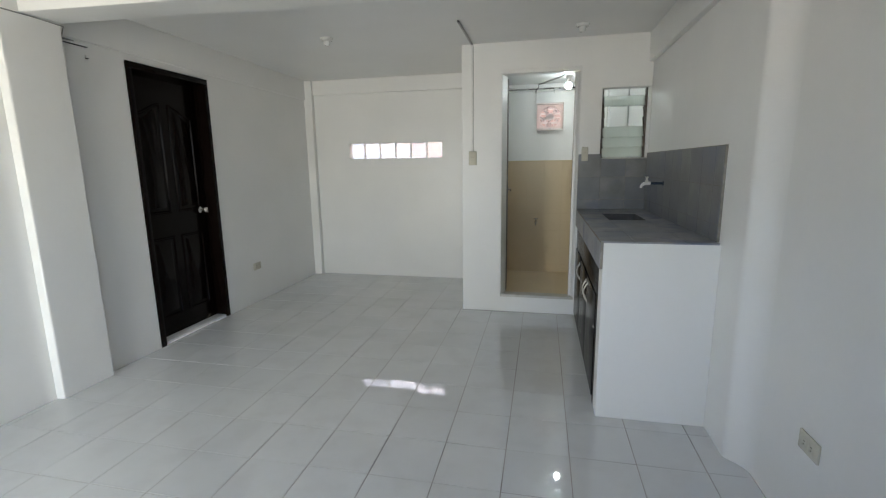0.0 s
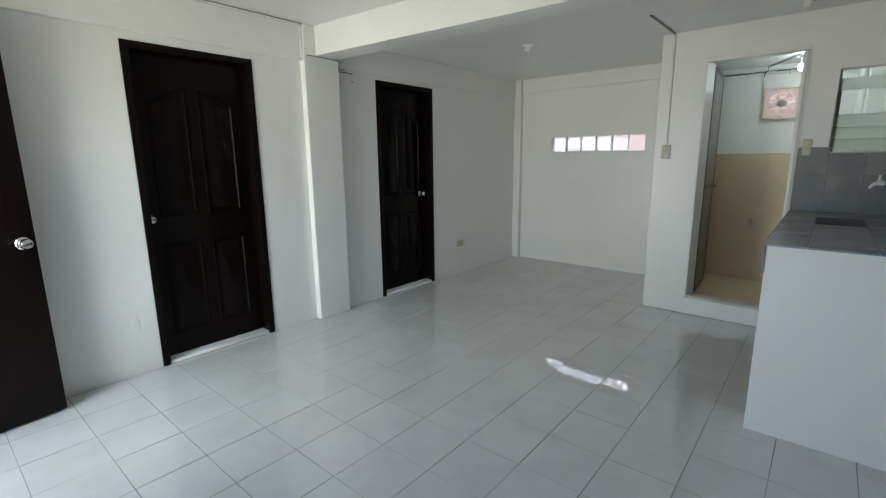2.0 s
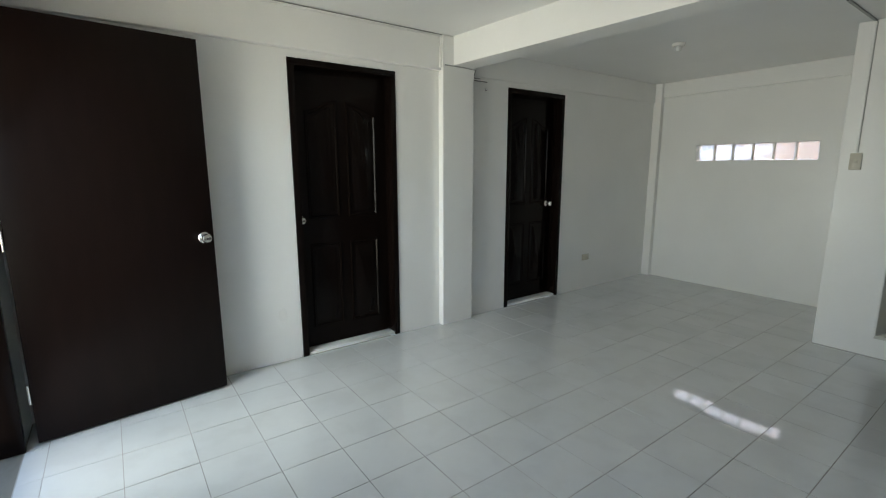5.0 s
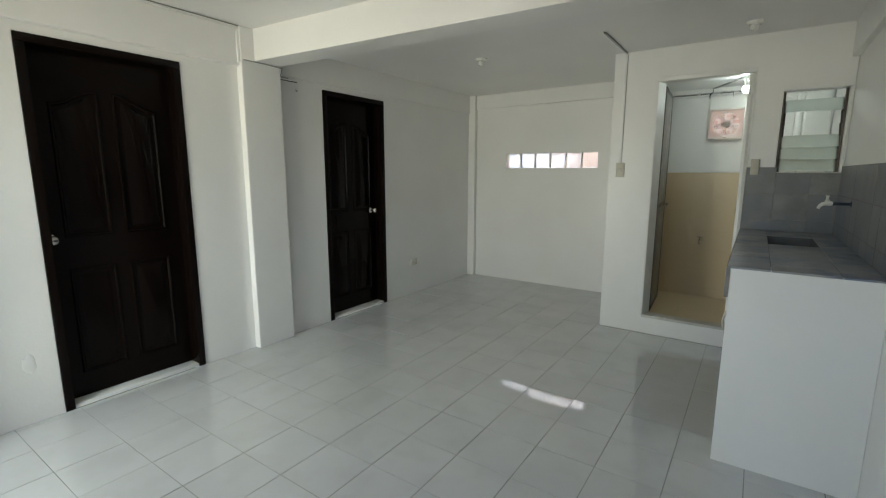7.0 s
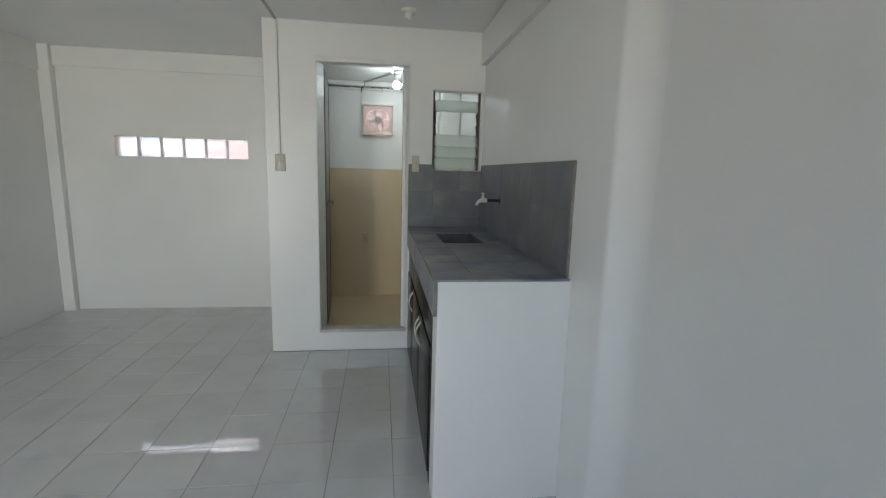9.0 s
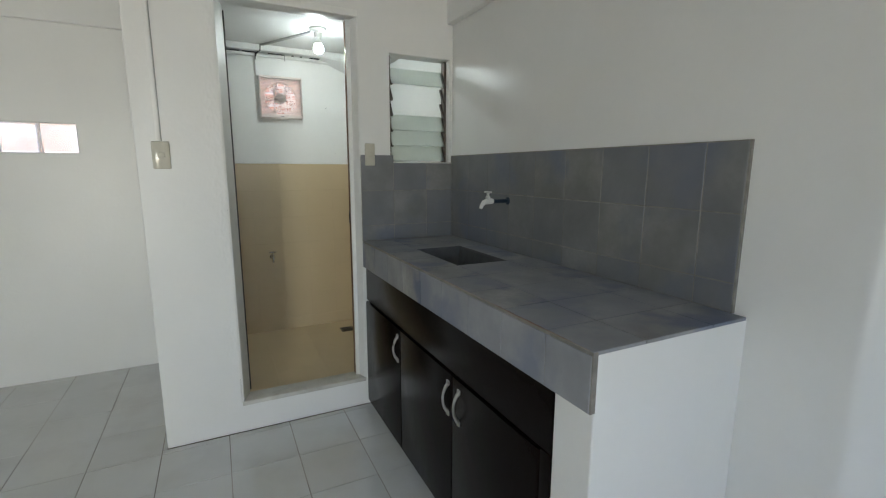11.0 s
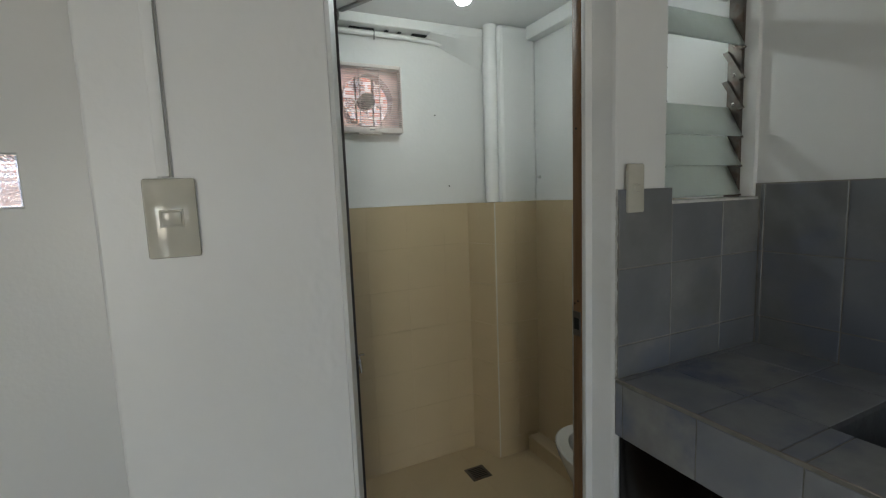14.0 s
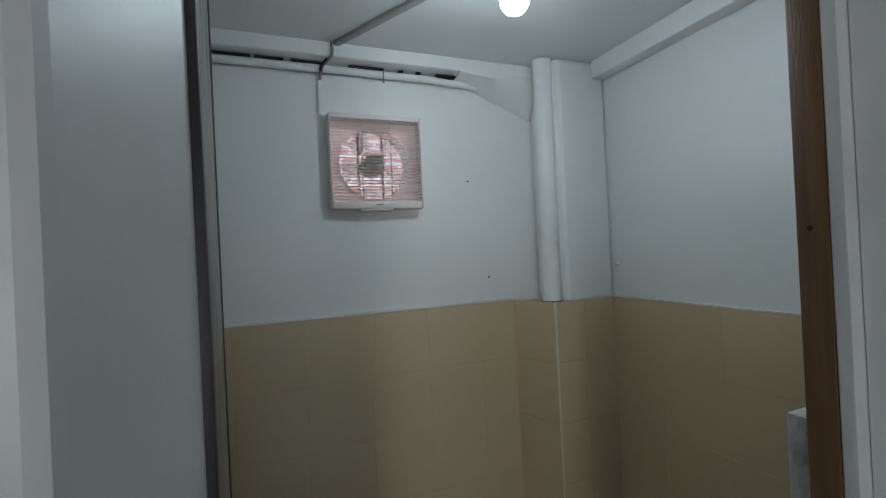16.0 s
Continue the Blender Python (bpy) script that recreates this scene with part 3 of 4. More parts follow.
part("jamb", boxed(X1 - 0.046, X1 - 0.0005, BATH + 0.053, BATH + 0.0675, Z0 + 0.0045, Z1 - 0.0265, bevel=0.002), TRIM, doorway)
part("head", boxed(X0 - 0.004, X1 + 0.002, BATH - 0.006, BATH + 0.10, Z1 - 0.026, Z1 + 0.008, bevel=0.004), TRIM, doorway)
part("rebate", boxed(X1 - 0.0465, X1 - 0.0005, BATH + 0.068, BATH + 0.099, Z0 + 0.0045, Z1 - 0.0265, bevel=0.002), RAW_WOOD, doorway, "bare brown wood rebate")
strike = part("strike_plate", boxed(X1 - 0.0490, X1 - 0.0460, BATH + 0.070, BATH + 0.097, 1.075, 1.140, bevel=0.001), STEEL, doorway, "stained steel strike plate")
part("latch_hole", boxed(X1 - 0.0500, X1 - 0.0485, BATH + 0.075, BATH + 0.091, 1.093, 1.123), DARK, strike)
for y, z in ((BATH + 0.085, 1.605), (BATH + 0.080, 1.168), (BATH + 0.092, 1.160)):
    part("nail_hole", lathe([(0.001, -0.0008), (0.0028, -0.0006), (0.0028, 0.001), (0.001, 0.001)], 8, "x"), DARK, doorway).location = (X1 - 0.0468, y, z)
part("mortar_edge", boxed(X1 - 0.018, X1 + 0.022, BATH_IN + 0.004, BATH_IN + 0.036, Z0, 1.390, bevel=0.006), MORTAR, doorway, "white mortar edge of the wall tiles")
structure("bathroom_sill", boxed(X0 + 0.001, X1 - 0.001, BATH - 0.003, BATH_IN + 0.003, SILL - 0.02, SILL + 0.004, bevel=0.004), WORN_SILL, "worn white painted concrete sill", "sill")

bath_door = holder("bathroom_door", pose(0.121, BATH_IN + 0.015, 0, 0, 0, 93.5), "grey plastic bathroom door standing open inward", "door")
BOARD = material("pale_grey_door_board", (0.21, 0.198, 0.18), 0.35, vary=0.12, scale=6, fine=50, second=(0.18, 0.165, 0.145), second_amount=0.5, second_scale=5)
leaf = part("leaf", boxed(0.012, 0.595, -0.007, 0.007, SILL + 0.012, 2.12, bevel=0.001), BOARD, bath_door)
part("edge_rail", boxed(0.0, 0.024, -0.0098, 0.0098, SILL + 0.010, 2.122, bevel=0.002), ALUMINIUM, bath_door, "dull bronze aluminium rail")
part("edge_rail", boxed(0.583, 0.607, -0.0098, 0.0098, SILL + 0.010, 2.122, bevel=0.002), ALUMINIUM, bath_door, "dull bronze aluminium rail")
for z0 in (SILL + 0.010, 1.10, 2.085):
    part("cross_rail", boxed(0.0245, 0.5825, -0.0095, 0.0095, z0, z0 + 0.037, bevel=0.002), ALUMINIUM, bath_door)
handle = part("handle", tubed([(0.555, -0.009, 1.117), (0.555, -0.036, 1.117), (0.545, -0.042, 1.117), (0.50, -0.042, 1.112), (0.47, -0.037, 1.107)], 0.007, 12), CHROME, bath_door, "bent chrome pull")
part("backplate", boxed(0.535, 0.575, -0.013, -0.0105, 1.08, 1.155, bevel=0.002), CHROME, handle)

# ---- louvre window ----
louvre = holder("louvre_window", pose(0, 0, 0), "frosted glass louvre window with two blades missing", "window")
L0, L1, LZ0, LZ1 = LV
for x0, x1, s in ((L0 + 0.002, L0 + 0.016, 1), (L1 - 0.030, L1 - 0.016, -1)):
    channel = part("side_channel", boxed(x0, x1, 4.352, 4.392, LZ0 + 0.006, LZ1 - 0.004, bevel=0.001), STEEL, louvre, "stained steel channel")
    for k_ in range(6):
        z = LZ0 + 0.020 + 0.0835 * k_
        xc = x1 if s > 0 else x0
        clip = bmesh.new()
        v = [clip.verts.new(p) for p in ((xc, 4.338, z - 0.010), (xc, 4.352, z - 0.014), (xc, 4.402, z + 0.072), (xc, 4.386, z + 0.074),
                                         (xc + s * 0.010, 4.338, z - 0.010), (xc + s * 0.010, 4.352, z - 0.014), (xc + s * 0.010, 4.402, z + 0.072), (xc + s * 0.010, 4.386, z + 0.074))]
        for q in ((0, 1, 2, 3), (4, 7, 6, 5), (0, 4, 5, 1), (1, 5, 6, 2), (2, 6, 7, 3), (3, 7, 4, 0)):
            clip.faces.new([v[i] for i in q])
        part("blade_clip", clip, STEEL, channel, smooth=False)
        part("rivet", lathe([(0.001, 0), (0.006, 0), (0.005, s * 0.004), (0.001, s * 0.005)], 10, "x"), CHROME, channel).location = (xc + s * 0.0005, 4.37, z + 0.005)
for k_ in (0, 1, 2, 5):
    z = LZ0 + 0.014 + 0.0835 * k_
    blade = part("blade", boxed(L0 + 0.018, L1 - 0.032, -0.0025, 0.0025, 0, 0.098, bevel=0.0008), CLEAR, louvre, "pale green frosted glass blade")
    blade.matrix_local = pose(0, 4.342, z, -27, 0, 0)
part("sill", boxed(L0 + 0.001, L1 - 0.001, BATH - 0.010, BATH_IN, LZ0 - 0.004, LZ0 + 0.006, bevel=0.002), MORTAR, louvre, "rough white sill")
part("side_fill", boxed(L1 - 0.0155, L1 - 0.0005, BATH - 0.002, BATH_IN - 0.01, LZ0 + 0.007, LZ1 - 0.001, bevel=0.002), TRIM, louvre)

# ---- glass blocks ----
PITCH = (GLASS[1] - GLASS[0]) / 6


def glass_block():
    """A hollow pressed block: two dished faces and a rim."""
    bm = bmesh.new()
    w, hgt = PITCH - 0.0080, GLASS[3] - GLASS[2] - 0.0080
    box(bm, -w / 2, w / 2, 0.0, 0.010, -hgt / 2, hgt / 2, bevel=0.004, segments=2)
    nx, nz = 2 * round(w / 0.017), 2 * round(hgt / 0.012)
    at = lambda i, j, y: bm.verts.new((-w / 2 + w * i / nx, y, -hgt / 2 + hgt * j / nz))
    bumps = [[at(i, j, 0.070 - (0.004 if i % 2 and j % 2 else 0.0)) for j in range(nz + 1)] for i in range(nx + 1)]
    for i in range(0, nx, 2):
        for j in range(0, nz, 2):
            ring = [bumps[i][j], bumps[i + 1][j], bumps[i + 2][j], bumps[i + 2][j + 1], bumps[i + 2][j + 2], bumps[i + 1][j + 2], bumps[i][j + 2], bumps[i][j + 1]]
            for k_ in range(8):
                bm.faces.new((ring[k_], ring[(k_ + 1) % 8], bumps[i + 1][j + 1]))
    loop = [bumps[i][0] for i in range(nx)] + [bumps[nx][j] for j in range(nz)] + [bumps[i][nz] for i in range(nx, 0, -1)] + [bumps[0][j] for j in range(nz, 0, -1)]
    far = [bm.verts.new((v.co.x, 0.080, v.co.z)) for v in loop]
    for k_ in range(len(loop)):
        q = (k_ + 1) % len(loop)
        bm.faces.new((loop[k_], far[k_], far[q], loop[q]))
    bm.faces.new(far)
    return bm


first = None
for n in range(6):
    x = GLASS[0] + PITCH * (n + 0.5)
    m = pose(x, BACK + 0.008, (GLASS[2] + GLASS[3]) / 2)
    if first is None:
        first = holder("glass_block", m, "clear patterned glass block in white mortar", "glass block", "glass blocks in the wall")
        b = part("pane", glass_block(), BLOCK, first, smooth=False)
        b.visible_shadow = False
        w, hgt = PITCH / 2 - 0.0003, (GLASS[3] - GLASS[2]) / 2 - 0.0003
        for x0, x1, z0, z1 in ((-w, -w + 0.0035, -hgt, hgt), (w - 0.0035, w, -hgt, hgt), (-w + 0.0035, w - 0.0035, -hgt, -hgt + 0.0035), (-w + 0.0035, w - 0.0035, hgt - 0.0035, hgt)):
            part("rim", boxed(x0, x1, 0.002, 0.060, z0, z1), TRIM, first, "white mortar rim", smooth=False)
    else:
        copy_thing(first, m)

# ---- exhaust fan ----
fan = holder("exhaust_fan", pose(FAN_X, BACK, FAN_Z), "white plastic exhaust fan lit from behind", "exhaust fan")
H, D = 0.146, 0.052
for x0, x1, z0, z1 in ((-H, -H + 0.006, -H, H), (H - 0.006, H, -H, H), (-H + 0.006, H - 0.006, -H, -H + 0.024), (-H + 0.006, H - 0.006, H - 0.016, H)):
    part("housing", boxed(x0, x1, -D, -0.001, z0, z1, bevel=0.003), FAN_PLASTIC, fan)
plate = bmesh.new()
_inner, _outer = [], []
for n in range(48):
    a = 2 * math.pi * n / 48
    c, s = math.cos(a), math.sin(a)
    q = (H - 0.006) / max(abs(c), abs(s))
    _inner.append((plate.verts.new((0.113 * c, -0.012, 0.113 * s)), plate.verts.new((0.113 * c, 0.06, 0.113 * s))))
    _outer.append(plate.verts.new((q * c, -0.012, q * s)))
for n in range(48):
    k_ = (n + 1) % 48
    plate.faces.new((_inner[n][0], _inner[k_][0], _outer[k_], _outer[n]))
    plate.faces.new((_inner[n][0], _inner[k_][0], _inner[k_][1], _inner[n][1]))
part("shroud", plate, SHROUD, fan)
for n in range(26):
    z = -H + 0.029 + n * (2 * H - 0.049) / 25
    slat = part("slat", boxed(-H + 0.006, H - 0.006, -0.0065, 0.0065, -0.0011, 0.0011, bevel=0.0004), FAN_PLASTIC, fan)
    slat.matrix_local = pose(0, -D + 0.006, z, 18, 0, 0)
for x in (-0.046, 0.046):
    part("grille_bar", boxed(x - 0.0018, x + 0.0018, -D + 0.012, -D + 0.016, -H + 0.024, H - 0.016), FAN_PLASTIC, fan)
hub = part("motor_hub", lathe([(0.001, 0.055), (0.036, 0.055), (0.036, 0.0), (0.030, -0.016), (0.001, -0.020)], 24, "y"), HUB, fan, "pale grey round motor hub")
for n in range(5):
    a = 2 * math.pi * n / 5 + 0.4
    blade = bmesh.new()
    grid = []
    for i in range(5):
        r = 0.034 + 0.070 * i / 4
        spread_ = 0.22 + 0.10 * i / 4
        grid.append([blade.verts.new((r * math.cos(spread_ * u), 0.012 + 0.022 * u, r * math.sin(spread_ * u))) for u in (-1, -0.3, 0.4, 1)])
    for g, g2 in zip(grid, grid[1:]):
        for i in range(3):
            blade.faces.new((g[i], g[i + 1], g2[i + 1], g2[i]))
    bmesh.ops.solidify(blade, geom=list(blade.faces), thickness=0.002)
    part("fan_blade", blade, BLADE, fan).rotation_euler = (0, a, 0)
for sx in (-1, 1):
    part("motor_strut", boxed(sx * 0.040 - 0.004, sx * 0.040 + 0.004, 0.050, 0.056, -0.118, 0.118, bevel=0.001), FAN_PLASTIC, fan)
part("name_bar", boxed(-0.012, 0.012, -D - 0.0008, -D + 0.001, -H + 0.010, -H + 0.015), WIRE, fan, "small grey unreadable mark", smooth=False)
part("drip_lip", boxed(-0.06, 0.045, -D + 0.004, -0.006, -H - 0.006, -H, bevel=0.002), FAN_PLASTIC, fan)

# ---- bathroom lamp and cables ----
lamp = holder("bathroom_bulb", pose(0.672, 4.905, CEIL_BATH), "lit white bulb in a plastic ceiling holder", "ceiling light")
part("base", lathe([(0.001, 0.0), (0.052, 0.0), (0.052, -0.012), (0.044, -0.022), (0.026, -0.026), (0.024, -0.055), (0.001, -0.056)], 28), PLASTIC, lamp)
part("cap", lathe([(0.001, -0.056), (0.016, -0.056), (0.017, -0.074), (0.024, -0.096), (0.001, -0.097)], 24), PLASTIC, lamp)
bulb = part("bulb", lathe([(0.001, -0.0975), (0.023, -0.0975), (0.028, -0.107), (0.0305, -0.119), (0.0285, -0.133), (0.020, -0.145), (0.001, -0.150)], 28), BULB, lamp, "glowing white bulb")


def trunking(name, label, runs, mat=TRIM):
    """Flat cable trunking in straight runs."""
    t = holder(name, pose(0, 0, 0), label, "cable trunking")
    for sizes in runs:
        part("run", boxed(*sizes, bevel=0.0015), mat, t)
    return t


bath_trunk = trunking("bathroom_trunking", "white cable trunking from the bulb to the fan", [(0.346, 0.362, 5.518, 5.5285, 2.034, 2.160)])
run = part("run", boxed(-0.011, 0.011, 0, 0.545, -0.010, 0.0, bevel=0.002), TRUNK_SHADE, bath_trunk)
run.matrix_local = pose(0.648, 4.985, CEIL_BATH - 0.0005, 0, 0, 28.5)
part("cable", tubed([(0.383, 5.448, 2.228), (0.384, 5.445, 2.205), (0.382, 5.447, 2.19), (0.370, 5.470, 2.178), (0.357, 5.492, 2.172), (0.354, 5.500, 2.155), (0.354, 5.515, 2.140)], 0.0045, 8), WIRE, bath_trunk)
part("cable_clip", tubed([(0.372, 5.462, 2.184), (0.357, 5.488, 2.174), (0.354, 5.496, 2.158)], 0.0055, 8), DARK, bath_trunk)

# ---- bathroom fittings ----
def tap(name, m, label, body, stem, reach):
    """A bib tap: it points along -y from the wall, with a cross handle on top."""
    t = holder(name, m, label, "tap")
    part("flange", lathe([(0.001, 0.0), (0.020, 0.0), (0.018, -0.006), (0.011, -0.009), (0.001, -0.010)], 20, "y"), stem, t)
    part("stem", tubed([(0, -0.002, 0), (0, -reach * 0.64, 0)], [0.0095, 0.0095], 14), stem, t)
    part("body", tubed([(0, -reach * 0.60, 0), (0, -reach * 0.66, 0.001), (0, -reach * 0.80, 0.0), (0, -reach * 0.92, -0.004), (0, -reach, -0.016), (0, -reach - 0.007, -0.032)], [0.0115, 0.014, 0.014, 0.012, 0.0098, 0.0085], 16), body, t)
    part("bonnet", lathe([(0.001, 0.008), (0.012, 0.008), (0.012, 0.022), (0.007, 0.026), (0.006, 0.042), (0.001, 0.042)], 16), body, t).location = (0, -reach * 0.78, 0)
    part("handle", boxed(-0.025, 0.025, -reach * 0.78 - 0.008, -reach * 0.78 + 0.008, 0.040, 0.049, bevel=0.003), body, t)
    return t


tap("kitchen_tap", pose(RIGHT - 0.0085, 3.712, 1.225, 0, 0, -90), "white plastic tap on a dark blue pipe", PLASTIC, BLUE, 0.148)
tap("bathroom_tap", pose(0.385, BACK - 0.015, 0.712), "small chrome tap low on the bathroom wall", CHROME, CHROME, 0.075)
grate = holder("floor_drain", pose(0.890, 5.300, BATH_FLOOR + 0.001), "square stained steel floor drain", "floor drain")
part("rim", boxed(-0.05, 0.05, -0.05, 0.05, 0, 0.003, bevel=0.001), STEEL, grate)
for n in range(6):
    part("slot", boxed(-0.036, 0.036, -0.035 + n * 0.013, -0.029 + n * 0.013, 0.0025, 0.0036), DARK, grate, smooth=False)
structure("bathroom_step", boxed(1.222, RIGHT - 0.0145, BATH_IN + 0.002, 5.350, 0.116, 0.20, bevel=0.006), BEIGE, "low beige painted ledge beside the toilet", "ledge")


def toilet_bowl():
    bm = bmesh.new()
    rings = []
    for z, a, b, cy in ((0.0, 0.105, 0.185, 0.05), (0.05, 0.10, 0.175, 0.05), (0.16, 0.095, 0.16, 0.04), (0.28, 0.15, 0.21, 0.02), (0.36, 0.18, 0.235, 0.0), (0.385, 0.185, 0.24, 0.0),
                        (0.390, 0.178, 0.233, 0.0), (0.388, 0.135, 0.185, 0.0), (0.33, 0.125, 0.17, 0.0), (0.24, 0.07, 0.10, -0.02)):
        ring = []
        for n in range(32):
            t_ = 2 * math.pi * n / 32
            ring.append(bm.verts.new((0.88 * a * math.cos(t_), cy * -1 + b * math.sin(t_) * (1.0 if math.sin(t_) > 0 else 0.85), z)))
        rings.append(ring)
    for p, q in zip(rings, rings[1:]):
        for n in range(32):
            bm.faces.new((p[n], p[(n + 1) % 32], q[(n + 1) % 32], q[n]))
    bm.faces.new(rings[0])
    bm.faces.new(rings[-1])
    return bm


toilet = holder("toilet", pose(1.075, 4.640, BATH_FLOOR + 0.001), "white porcelain toilet beside the beige ledge", "toilet")
part("bowl", toilet_bowl(), PORCELAIN, toilet)
tank = part("tank", boxed(-0.145, 0.145, -0.205, -0.075, 0.392, 0.70, bevel=0.02), PORCELAIN, toilet)
part("tank_lid", boxed(-0.155, 0.155, -0.209, -0.068, 0.701, 0.73, bevel=0.008), PORCELAIN, tank)
part("neck", boxed(-0.09, 0.09, -0.204, -0.11, 0.20, 0.391, bevel=0.02), PORCELAIN, toilet)

# ---- switches and sockets ----
def rocker_switch(name, m, w, hgt, label, kw, kh):
    """An ivory plate that faces -y, with one rocker."""
    s = holder(name, m, label, "light switch")
    plate_ = part("plate", boxed(-w / 2, w / 2, -0.012, -0.0005, -hgt / 2, hgt / 2, bevel=0.0045), IVORY, s)
    part("rocker_frame", boxed(-kw / 2 - 0.003, kw / 2 + 0.003, -0.0132, -0.011, -kh / 2 - 0.003, kh / 2 + 0.003, bevel=0.0008), IVORY, plate_)
    rocker = part("rocker", boxed(-kw / 2, kw / 2, -0.0025, 0.0025, -kh / 2, kh / 2, bevel=0.001), IVORY, plate_)
    rocker.matrix_local = pose(0, -0.0135, 0, 6, 0, 0)
    return s


rocker_switch("wall_switch", pose(-0.174, BATH, 1.433), 0.071, 0.121, "glossy ivory switch plate under white trunking", 0.026, 0.020)
rocker_switch("surface_switch", pose(0.798, BATH - 0.007, 1.452), 0.055, 0.118, "narrow ivory switch overlapping the grey tiles", 0.018, 0.016)
trunking("switch_trunking", "thin white trunking from switch to ceiling", [(-0.188, -0.171, BATH - 0.0095, BATH - 0.0005, 1.496, CEIL_FAR - 0.010)])
# The ceiling run is white too; its grey paints the shaded underside.
part("ceiling_run", boxed(-0.188, -0.171, 3.635, BATH - 0.0005, CEIL_FAR - 0.0095, CEIL_FAR - 0.0005, bevel=0.0015), TRUNK_SHADE, bpy.data.objects["switch_trunking"], "white trunking on the ceiling, painted grey for shade")
# Not a wire: this grey strip paints the upright run's shade.
part("cable", boxed(-0.1695, -0.167, BATH - 0.004, BATH - 0.0005, 1.496, CEIL_FAR - 0.010), TRUNK_SHADE, bpy.data.objects["switch_trunking"], "grey strip painting the shade beside the trunking")
knot = holder("wire_stub", pose(-0.179, 3.628, CEIL_FAR - 0.001), "twisted black wire ends at the ceiling", "wire")
part("wire", tubed([(0, 0.012, -0.005), (0, 0.0, -0.006), (0.004, -0.010, -0.012), (0.0, -0.018, -0.004)], 0.003, 8), DARK, knot)


def socket(name, m, label, holes=2):
    """An ivory double socket plate lying sideways; it faces -y."""
    s = holder(name, m, label, "socket")
    p_ = part("plate", boxed(-0.060, 0.060, -0.010, -0.0005, -0.036, 0.036, bevel=0.004), IVORY, s)
    for u in (-0.022, 0.022):
        face = part("outlet", boxed(u - 0.013, u + 0.013, -0.0112, -0.009, -0.017, 0.017, bevel=0.0008), IVORY, p_)
        for dz in (-0.006, 0.006):
            part("slot", boxed(u - 0.004, u + 0.004, -0.0118, -0.011, dz - 0.0014, dz + 0.0014), DARK, p_, smooth=False)
    return s


socket("wall_socket", pose(LEFT, 4.245, 0.372, 0, 0, 90), "ivory double socket low on the wall")
socket("wall_socket", pose(NEAR_RIGHT, 1.828, 0.388, 0, 0, -90), "ivory double socket near the floor")

# ---- ceiling lamp holders ----
for x, y in ((-1.300, 3.815), (0.715, 3.955)):
    rose = holder("lamp_holder", pose(x, y, CEIL_FAR), "empty white plastic ceiling lamp holder", "lamp holder", "ceiling lamp holders")
    part("base", lathe([(0.001, 0.0), (0.050, 0.0), (0.050, -0.010), (0.042, -0.020), (0.026, -0.024), (0.001, -0.025)], 28), PLASTIC, rose)
    part("socket", lathe([(0.026, -0.024), (0.024, -0.050), (0.020, -0.056), (0.017, -0.056), (0.016, -0.030), (0.001, -0.030)], 24), PLASTIC, rose)
    for a in (0.6, 3.74):
        part("screw", lathe([(0.001, -0.019), (0.004, -0.021), (0.003, -0.0235), (0.001, -0.024)], 8), STEEL, rose).location = (0.036 * math.cos(a), 0.036 * math.sin(a), 0.002)

# ---- cable trunking by the beam ----
wires = trunking("beam_trunking", "white trunking and grey cable along the beams", [
    (-2.385, -2.372, 0.0, 2.165, CEIL_NEAR - 0.022, CEIL_NEAR - 0.008),
    (-2.384, -2.372, 2.14, 2.165, 2.20, CEIL_NEAR - 0.023),
    (-2.430, -2.412, 2.507, 2.521, 2.150, 2.206),
    (-2.430, -2.414, 2.522, 2.600, 2.168, 2.177),
    (-2.430, -2.414, 2.530, 2.690, 2.149, 2.160),
    (-2.430, -2.418, 2.676, 2.690, 2.080, 2.096)])
part("cable", tubed([(-2.374, 0.0, CEIL_NEAR - 0.005), (-2.374, 1.2, CEIL_NEAR - 0.006), (-2.374, 2.16, CEIL_NEAR - 0.005)], 0.0045, 8), WIRE, wires)
part("cable", tubed([(-2.362, 2.18, 2.221), (-2.362, 2.35, 2.222), (-2.362, 2.508, 2.216), (-2.41, 2.526, 2.166), (-2.411, 2.60, 2.163)], 0.004, 8), WIRE, wires)

# Black strips under the trunking put its shade into colour.
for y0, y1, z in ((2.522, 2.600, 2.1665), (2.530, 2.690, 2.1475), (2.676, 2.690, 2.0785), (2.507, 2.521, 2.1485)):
    part("open_joint", boxed(-2.4295, -2.4135, y0, y1, z - 0.003, z), DARK, wires, "dark line painting the shade under the trunking", smooth=False)

# ---- unseen window, added for fill light ----
win = holder("front_window", pose(0, 0, 0), "plain aluminium window, unseen, added for fill light", "window")
W0, W1, WZ0, WZ1 = FILL_WINDOW
yw = FRONT - 0.06
for x0, x1, z0, z1 in ((W0, W0 + 0.04, WZ0, WZ1), (W1 - 0.04, W1, WZ0, WZ1), (W0 + 0.04, W1 - 0.04, WZ0, WZ0 + 0.04), (W0 + 0.04, W1 - 0.04, WZ1 - 0.04, WZ1), (0.13, 0.17, WZ0 + 0.04, WZ1 - 0.04)):
    part("frame", boxed(x0, x1, yw - 0.02, yw + 0.02, z0, z1, bevel=0.003), ALUMINIUM, win)

